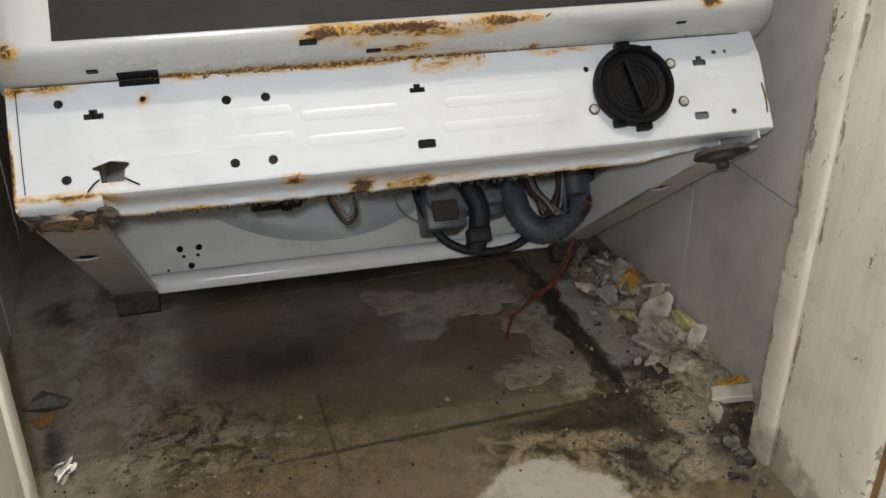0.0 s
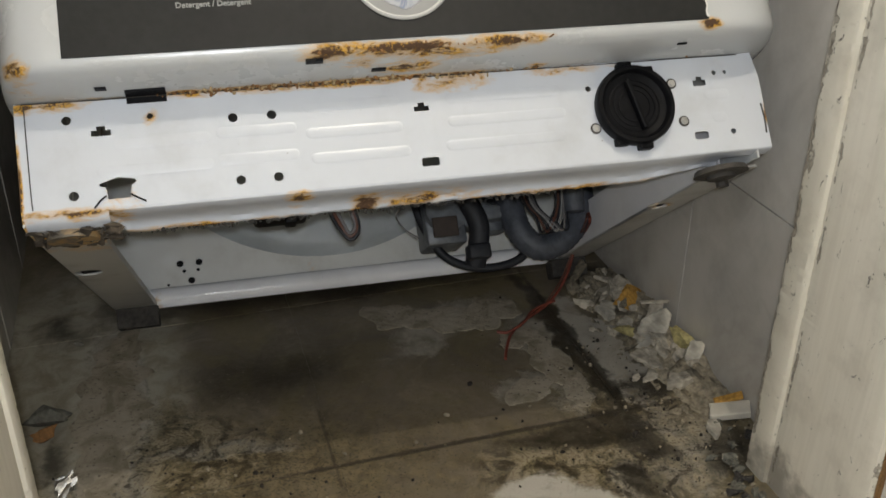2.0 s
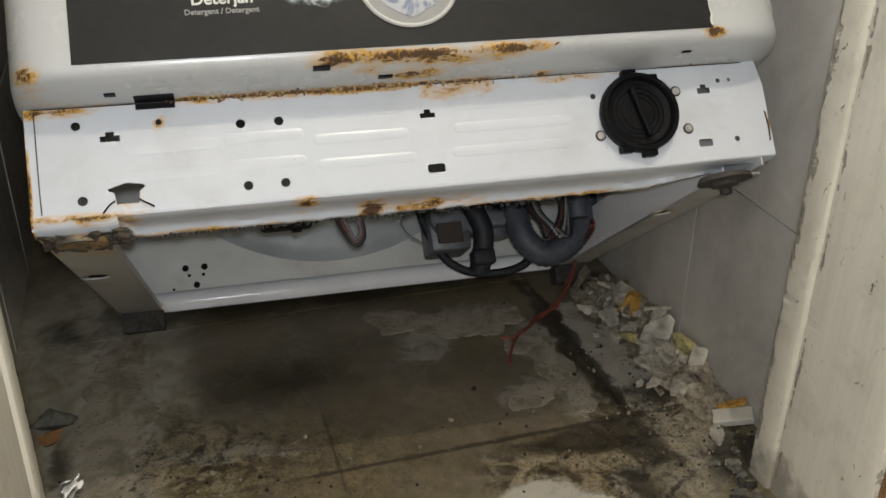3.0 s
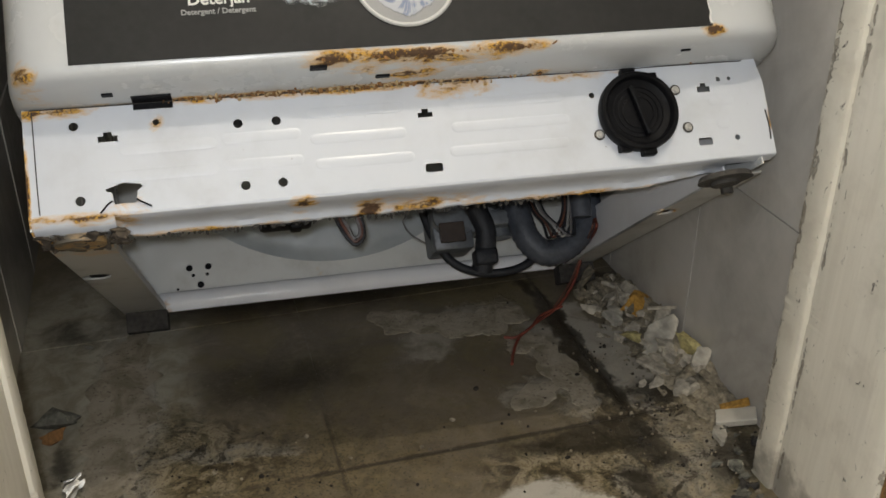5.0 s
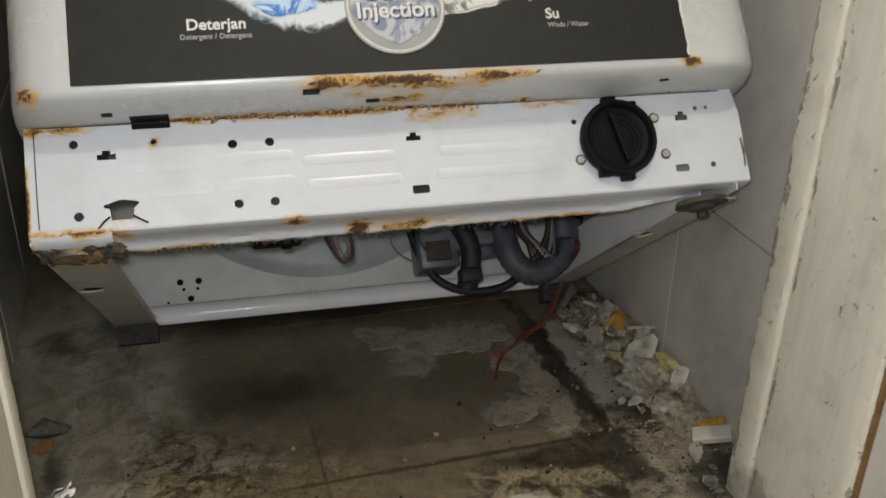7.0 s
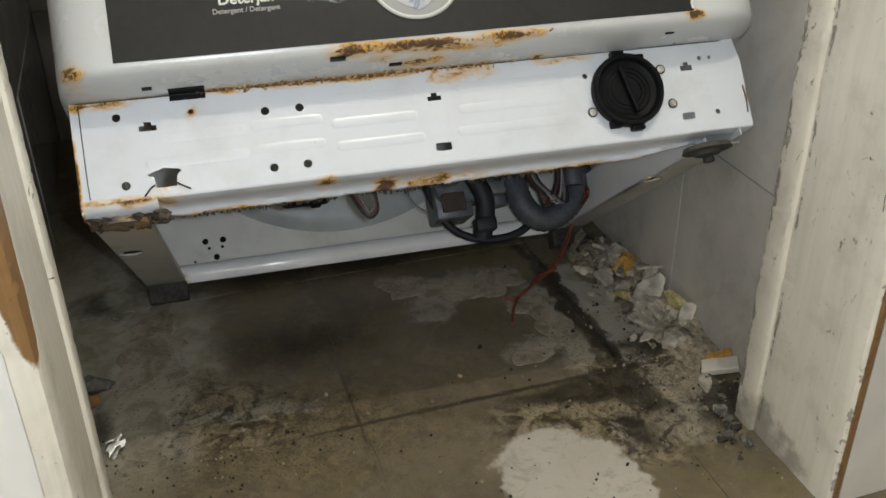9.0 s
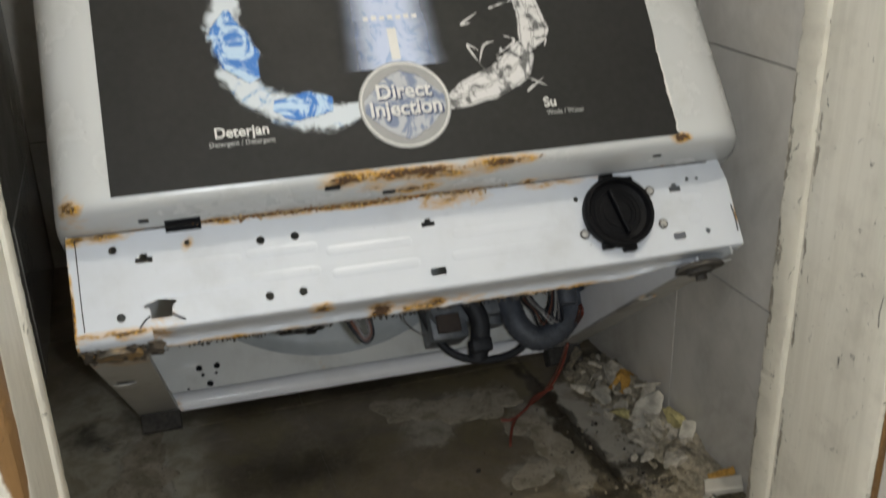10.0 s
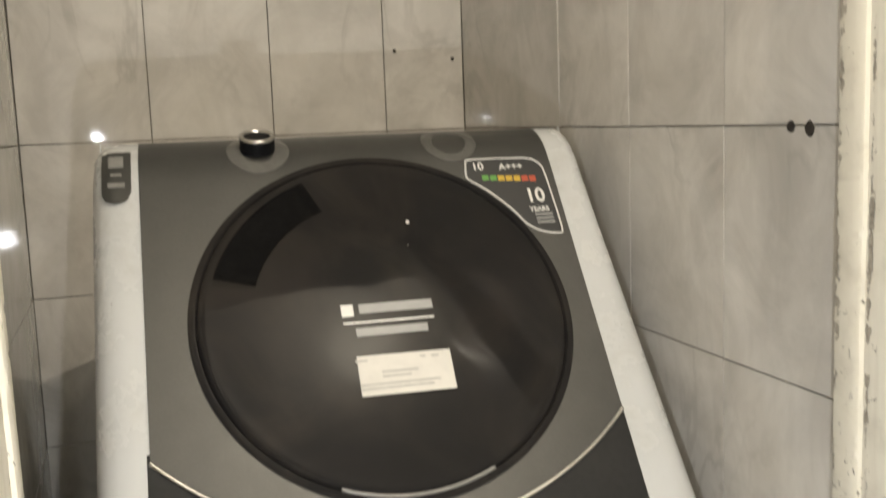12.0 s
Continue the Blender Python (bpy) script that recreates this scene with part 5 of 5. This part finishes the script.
rng = random.Random(77)
for n in range(46):
    y = rng.uniform(0.11, 0.36)
    x = 0.392 - abs(rng.gauss(0, 0.032)) - 0.008
    big = rng.random() < 0.3
    s = rng.uniform(0.014, 0.026) if big else rng.uniform(0.006, 0.013)
    size = (s, s * rng.uniform(0.5, 0.9), s * rng.uniform(0.25, 0.75))
    x = min(x, 0.398 - s * 1.15)
    piece("plaster_chunk", size, (x, y, 0.010 if x > 0.36 and not big else 0.0), rng.uniform(0, 360), n + 1.7, M_PLASTER if rng.random() < 0.7 else M_PLASTER_DIRTY, "broken lump of pale wall plaster on the floor", "rubble", "plaster rubble by the wall", 0.45)


def shard(name, at, size, turn, tilt, seed, material, label, category, group=""):
    """A flat broken piece: a ragged many-sided plate with a crumbled rim."""
    rng = random.Random(int(seed * 100))
    corners = [(k + rng.uniform(-0.4, 0.4)) * 2 * math.pi / 5 for k in range(5)]  # the way each straight side faces
    reach = [rng.uniform(0.55, 0.95) for _ in corners]
    bm = bmesh.new()
    rings = []
    for grow, up in ((0.97, 0.0), (1.0, 0.6), (0.93, 1.0), (0.5, 1.12)):
        ring = []
        for k in range(42):
            a = 2 * math.pi * k / 42
            side = min(range(len(corners)), key=lambda j: -math.cos(a - corners[j]) / reach[j])
            r = min(1.25, reach[side] / max(0.3, math.cos(a - corners[side]))) * grow
            p = Vector((r * size[0] * math.cos(a), r * size[1] * math.sin(a), up * size[2]))
            p += 0.16 * size[1] * Vector((noise.noise(p * 160 + Vector((seed, 0, 0))), noise.noise(p * 160 + Vector((0, seed, 5))), 0.5 * noise.noise(p * 240 + Vector((2, 7, seed)))))
            ring.append(bm.verts.new(p))
        rings.append(ring)
    for a, b in zip(rings, rings[1:]):
        for k in range(42):
            bm.faces.new((a[k], a[(k + 1) % 42], b[(k + 1) % 42], b[k]))
    bm.faces.new(rings[0][::-1])
    bm.faces.new(rings[-1])
    ob = part(name, bm, material, None, "", smooth=35)
    ob.matrix_world = pose(*at, 0, 0, turn) @ pose(0, 0, 0, tilt[0], tilt[1], 0)
    return tagged(ob, label, category, group)


for n, (x, y, z, sx, sy, sz, turn, tx, ty) in enumerate((
        (0.375, 0.206, 0.014, 0.028, 0.023, 0.006, 20, 16, -30), (0.352, 0.238, 0.006, 0.016, 0.013, 0.005, 70, 8, -12), (0.385, 0.140, 0.017, 0.022, 0.014, 0.006, 40, 20, -34),
        (0.361, 0.121, 0.003, 0.018, 0.014, 0.010, 10, 6, -10), (0.345, 0.278, 0.005, 0.025, 0.018, 0.006, 55, 4, -6), (0.343, 0.166, 0.003, 0.023, 0.017, 0.005, 130, 5, -8),
        (0.366, 0.176, 0.010, 0.018, 0.013, 0.005, 95, 10, -18), (0.376, 0.332, 0.010, 0.022, 0.008, 0.004, 150, 4, -10), (0.351, 0.037, 0.001, 0.013, 0.009, 0.006, 70, 3, 0),
        (0.386, 0.232, 0.026, 0.014, 0.011, 0.005, 15, 14, -30), (0.356, 0.205, 0.006, 0.013, 0.011, 0.005, 170, 6, -14))):
    shard("plaster_slab", (x, y, z), (sx, sy, sz), turn, (tx, ty), n + 4.7, M_PLASTER_PALE if n in (0, 2, 4, 8) else M_PLASTER, "flat broken slab of pale plaster", "rubble", "plaster slabs by the wall")
# the heap of dirt that the rubble lies in
bm = bmesh.new()
sheet(bm, [k / 40 for k in range(41)], [k / 60 for k in range(61)], lambda u, v: (0.318 + 0.0815 * u, 0.05 + 0.34 * v, max(-0.004, 0.036 * u**1.2 * math.sin(math.pi * v) ** 0.7 * (0.55 + 0.6 * noise.noise(Vector((u * 3, v * 9, 2)))) + 0.006 * noise.noise(Vector((u * 9, v * 30, 7))) + 0.003 * noise.noise(Vector((u * 20, v * 70, 3))) - 0.0025)))
tagged(part("dirt_heap", bm, M_PLASTER_DIRTY, None, "", smooth=60), "low heap of dirt and plaster dust along the wall", "dirt", kind="stuff")
piece("foam_lump", (0.022, 0.016, 0.014), (0.376, 0.270, 0.012), 15, 31.2, M_FOAM, "lump of orange-yellow foam among the rubble", "foam", "", 0.4)
piece("foam_lump", (0.019, 0.012, 0.010), (0.341, 0.222), 70, 33.9, M_FOAM_PALE, "small pale yellow foam scrap", "foam", "", 0.4)
piece("foam_lump", (0.010, 0.020, 0.017), (0.387, 0.172, 0.012), 5, 35.1, M_FOAM_PALE, "pale yellow foam scrap leaning on the tiles", "foam", "", 0.4)


def mortar():
    n = Nodes("dried_mortar_skin")
    stain = n.step(n.noise(26, 6, 0.66, 0.8), 0.40, 0.66)
    colour = n.mix(n.noise(90, 5, 0.6), (0.34, 0.30, 0.235), (0.25, 0.215, 0.16))
    colour = n.mix(n.math("MULTIPLY", stain, 0.75), colour, (0.125, 0.102, 0.060))
    colour = n.mix(n.math("MULTIPLY", n.step(n.noise(240, 3, 0.6), 0.60, 0.68), 0.7), colour, (0.045, 0.035, 0.022))
    return n.done(colour, 0.8, 0.0, n.noise(180, 5, 0.65), 0.0012)


M_MORTAR = mortar()


def skin(cx, cy, rx, ry, turn, thick, seed):
    """A thin skin of dried mortar on the floor with a torn outline."""
    bm = bmesh.new()
    rings, seg = [], 120
    for grow, up in ((1.0, -0.3), (0.985, 0.7), (0.95, 1.0), (0.6, 1.15), (0.25, 1.1)):
        ring = []
        for k in range(seg):
            a = 2 * math.pi * k / seg
            p = Vector((rx * math.cos(a), ry * math.sin(a), seed))
            torn = 0.55 * noise.noise(p * 32) + 0.30 * noise.noise(p * 85) + 0.14 * noise.noise(p * 240)
            out = Vector((math.cos(a) / rx, math.sin(a) / ry, 0)).normalized() * min(rx, ry) * torn
            ring.append(bm.verts.new((grow * (p.x + out.x), grow * (p.y + out.y), thick * up * (1 + 0.3 * noise.noise(p * 90 + Vector((0, 0, grow * 5)))))))
        rings.append(ring)
    for a, b in zip(rings, rings[1:]):
        for k in range(seg):
            bm.faces.new((a[k], a[(k + 1) % seg], b[(k + 1) % seg], b[k]))
    bm.faces.new(rings[-1])
    ob = part("mortar_skin", bm, M_MORTAR, None, "", smooth=40)
    ob.matrix_world = pose(cx, cy, 0.0, 0, 0, turn)
    return tagged(ob, "thin torn skin of dried pale mortar on the floor", "mortar", "mortar skins on the floor")


for k, row in enumerate(((0.125, 0.333, 0.075, 0.030, -22), (0.198, 0.318, 0.045, 0.030, 10), (0.193, 0.156, 0.034, 0.017, 28), (0.241, 0.190, 0.020, 0.075, 4), (0.222, 0.258, 0.026, 0.020, 30),
                         (-0.243, 0.262, 0.034, 0.150, -7))):
    skin(*row, 0.0010, k * 3.7 + 1.3)


# clods of dirt swept against the foot of the jamb
rng = random.Random(23)
for n in range(34):
    s = rng.uniform(0.003, 0.008)
    x = rng.uniform(0.318, 0.350) if n < 26 else rng.uniform(0.34, 0.388)
    y = rng.uniform(-0.085, 0.0) if n < 26 else rng.uniform(0.0, 0.06)
    piece("dirt_clod", (s, s * rng.uniform(0.6, 1.0), s * rng.uniform(0.4, 0.8)), (min(x, 0.349 - s), y) if n < 26 else (x, y), rng.uniform(0, 360), n + 141.3, M_GRIME if rng.random() < 0.4 else M_STONE, "small clod of dark dirt at the foot of the jamb", "dirt", "dirt clods by the jamb", 0.5)


def stick(name, a, b, w, h, material, label, category):
    bm = bmesh.new()
    d = Vector(b) - Vector(a)
    box(bm, 0, d.length, -w / 2, w / 2, 0, h, min(w, h) * 0.15)
    for v in bm.verts:
        v.co.y += 0.0015 * noise.noise(v.co * 90)
        v.co.x += 0.004 * noise.noise(Vector((v.co.y * 200, v.co.x * 10, 4)))
    ob = part(name, bm, material)
    ob.matrix_world = Matrix.Translation(a) @ Vector((1, 0, 0)).rotation_difference(d).to_matrix().to_4x4()
    return tagged(ob, label, category)


stick("wood_offcut", (0.362, 0.060, 0.0), (0.398, 0.042, 0.010), 0.020, 0.009, M_BOARD, "pale board offcut leaning at the foot of the jamb", "offcut")
stick("wood_splinter", (0.374, 0.070, 0.006), (0.399, 0.058, 0.019), 0.009, 0.005, M_FOAM, "yellowish wood splinter behind the offcut", "splinter")
stick("plastic_strip", (0.366, 0.232, 0.038), (0.397, 0.222, 0.040), 0.004, 0.003, M_PLASTER, "thin white strip lying on the rubble", "strip")
stick("plaster_flake", (0.339, -0.003, 0.0), (0.350, -0.012, 0.002), 0.006, 0.003, M_PLASTER, "white plaster flake on the floor", "flake")
piece("foil_scrap", (0.013, 0.011, 0.010), (-0.283, 0.138), 30, 51.0, M_FOIL, "crumpled shiny foil scrap by the jamb", "foil", "", 0.9, 3)
piece("foil_scrap", (0.006, 0.005, 0.004), (-0.278, 0.386), 10, 53.0, M_FOIL, "tiny shiny foil scrap", "foil", "", 0.9, 2)
piece("stone_chip", (0.024, 0.017, 0.015), (-0.308, 0.238), -20, 57.0, M_STONE, "dark stone chip with a rusty patch", "rubble", "", 0.5)
piece("stone_chip", (0.015, 0.007, 0.007), (-0.306, 0.217), -10, 58.0, M_RUST, "rust-brown flake beside the dark chip", "rubble", "", 0.5)

# the red leads that hang out of the machine and lie across the floor
for k, (d, m, lab) in enumerate(((0.0, M_WIRE_RED, "red wire hanging from the machine and lying on the floor"), (0.006, M_WIRE_RED, "second red wire lying across the first"), (-0.005, M_WIRE_BROWN, "brown wire hanging beside the red ones"))):
    hang = washer.matrix_world @ Vector((0.2435 + d * 0.4, 0.302, 0.014))
    pts = [hang, washer.matrix_world @ Vector((0.241 + d, 0.30, 0.002)), Vector((0.334 + d, 0.352 + d, 0.060)), Vector((0.316 + d, 0.338, 0.024)), Vector((0.285 + d, 0.313, 0.008))]
    if k == 0:
        pts += [Vector((0.242, 0.287, 0.004)), Vector((0.215, 0.264, 0.004)), Vector((0.199, 0.238, 0.004)), Vector((0.189, 0.216, 0.004))]
    elif k == 1:
        pts += [Vector((0.258, 0.302, 0.006)), Vector((0.235, 0.276, 0.009)), Vector((0.213, 0.268, 0.004)), Vector((0.199, 0.272, 0.004))]
    if k == 1:
        pts = pts[4:]
    if k == 2:
        pts = pts[:5]
    bm = bmesh.new()
    tube(bm, pts, 0.0019 if k < 2 else 0.0012, 7)
    tagged(part("wire", bm, m, None, "", smooth=60), lab, "wire")
# grit, too small and too many to count
for name, material, count, seed, label in (("grit", M_CRUMB_DARK, 420, 5, "dark grit and dirt crumbs scattered on the floor"), ("crumbs", M_PLASTER_DIRTY, 300, 9, "pale plaster crumbs scattered on the floor")):
    rng = random.Random(seed)
    bm = bmesh.new()
    for k in range(count):
        zone = rng.random()
        if zone < 0.42:
            x, y = rng.gauss(0.30, 0.07), rng.gauss(0.09, 0.10)
        elif zone < 0.62:
            x, y = rng.gauss(0.36, 0.03), rng.uniform(-0.05, 0.38)
        elif zone < 0.80:
            x, y = rng.gauss(-0.20, 0.07), rng.gauss(0.08, 0.05)
        else:
            x, y = rng.uniform(-0.30, 0.39), rng.gauss(0.02, 0.09)
        x, y = min(max(x, -0.272 if y < -0.0 else -0.345), 0.345 if y < 0.0 else 0.392), max(y, -0.14)
        r = rng.uniform(0.0006, 0.0022) * (1.9 if rng.random() < 0.08 else 1.0)
        m = Matrix.Translation((x, y, r * 0.4)) @ Euler((rng.uniform(0, 3), rng.uniform(0, 3), rng.uniform(0, 3))).to_matrix().to_4x4() @ Matrix.Diagonal((r, r * rng.uniform(0.5, 1), r * rng.uniform(0.4, 0.9), 1))
        bmesh.ops.create_icosphere(bm, subdivisions=1, radius=1.0, matrix=m)
    tagged(part(name, bm, material), label, "debris", kind="stuff")

# two wall plugs and a stain on the tiles
for y, z, rx, rz in ((0.0715, 0.978, 0.006, 0.008), (0.0975, 0.980, 0.0055, 0.006)):
    bm = bmesh.new()
    made = bmesh.ops.create_cone(bm, cap_ends=True, segments=14, radius1=1, radius2=0.8, depth=0.002, matrix=Matrix.Translation((XR - 0.0008, y, z)) @ Matrix.Rotation(radians(-90), 4, "Y") @ Matrix.Diagonal((rz, rx, 1, 1)))
    for v in bm.verts:
        v.co.y += 0.0012 * noise.noise(v.co * 300)
    tagged(part("wall_plug", bm, M_CRUMB_DARK), "dark drilled hole with a plug in the tiled wall", "wall plug", "plugs in the tiles")

for x, z in ((0.272, 1.122), (0.380, 1.107)):
    bm = bmesh.new()
    disc_y(bm, x, z, YB - 0.0014, YB + 0.0004, 0.0032, 10)
    for v in bm.verts:
        v.co.z += 0.0012 * noise.noise(v.co * 300)
    tagged(part("wall_plug", bm, M_CRUMB_DARK), "tiny dark plug in the back wall tiles", "wall plug", "plugs in the tiles")

# ---- tiles of the walls and the floor ----
TILES = {}


def tile_mesh(w, h, thick, bevel, material):
    key = (round(w, 4), round(h, 4), thick, material.name)
    if key not in TILES:
        bm = bmesh.new()
        vs = []
        for inset, up in ((0, 0.0), (0, thick - bevel), (bevel, thick)):
            vs.append([bm.verts.new((sx * (w / 2 - inset), sy * (h / 2 - inset), up)) for sx, sy in ((-1, -1), (1, -1), (1, 1), (-1, 1))])
        for a, b in zip(vs, vs[1:]):
            for k in range(4):
                bm.faces.new((a[k], a[(k + 1) % 4], b[(k + 1) % 4], b[k]))
        bm.faces.new(vs[-1])
        me = bpy.data.meshes.new("tile")
        bm.to_mesh(me)
        bm.free()
        me.materials.append(material)
        TILES[key] = me
    return TILES[key]


def tile_wall(parent, origin, across, up, us, vs, material, gap=0.0017, thick=0.007):
    """Tiles between the joints us and vs of a wall; across x up is the way the tiles face."""
    turn = Matrix((across, up, across.cross(up))).transposed().to_4x4()
    rng = random.Random(sum(map(ord, parent.name)) + len(us) * 31 + len(vs))
    for u0, u1 in zip(us, us[1:]):
        for v0, v1 in zip(vs, vs[1:]):
            ob = new("tile", tile_mesh(u1 - u0 - gap, v1 - v0 - gap, thick, 0.0001, material))
            wobble = Euler((rng.gauss(0, 0.0028), rng.gauss(0, 0.0028), 0)).to_matrix().to_4x4()
            ob.matrix_world = Matrix.Translation(origin + across * (u0 + u1) / 2 + up * (v0 + v1) / 2) @ turn @ wobble
            ob.parent = parent


EX, EY, EZ = Vector((1, 0, 0)), Vector((0, 1, 0)), Vector((0, 0, 1))
Y_COLS = [-0.154, 0.0044, 0.2044, 0.4044, 0.6044, YB]
tile_wall(wall_east, Vector((XR + 0.007, 0, 0)), -EY, EZ, [-y for y in Y_COLS[::-1]], ROWS_Z, M_TILE)
tile_wall(wall_west, Vector((XL - 0.007, 0, 0)), EY, EZ, Y_COLS, ROWS_Z, M_TILE)
tile_wall(wall_north, Vector((0, YB + 0.007, 0)), EX, EZ, [XL, -0.151, 0.051, 0.252, XR], ROWS_Z, M_TILE)
tile_wall(wall_out_1, Vector((0, -0.158, 0)), EX, EZ, [0.3745, 0.48, 0.68, 0.88, 1.08, 1.28, 1.48], [0.0, 0.222, 0.472, 0.722, 0.972, 1.222, 1.472, 1.722, 1.972, 2.222], M_OUTER)
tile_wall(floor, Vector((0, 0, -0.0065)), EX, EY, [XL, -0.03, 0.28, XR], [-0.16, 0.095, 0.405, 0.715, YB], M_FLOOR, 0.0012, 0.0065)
tile_wall(floor, Vector((0, 0, -0.0065)), EX, EY, [-1.27, -0.96, -0.65, -0.34, -0.03, 0.28, 0.59, 0.9, 1.21, 1.5], [-2.33, -2.02, -1.71, -1.40, -1.09, -0.78, -0.47, -0.16], M_FLOOR, 0.0034, 0.0065)
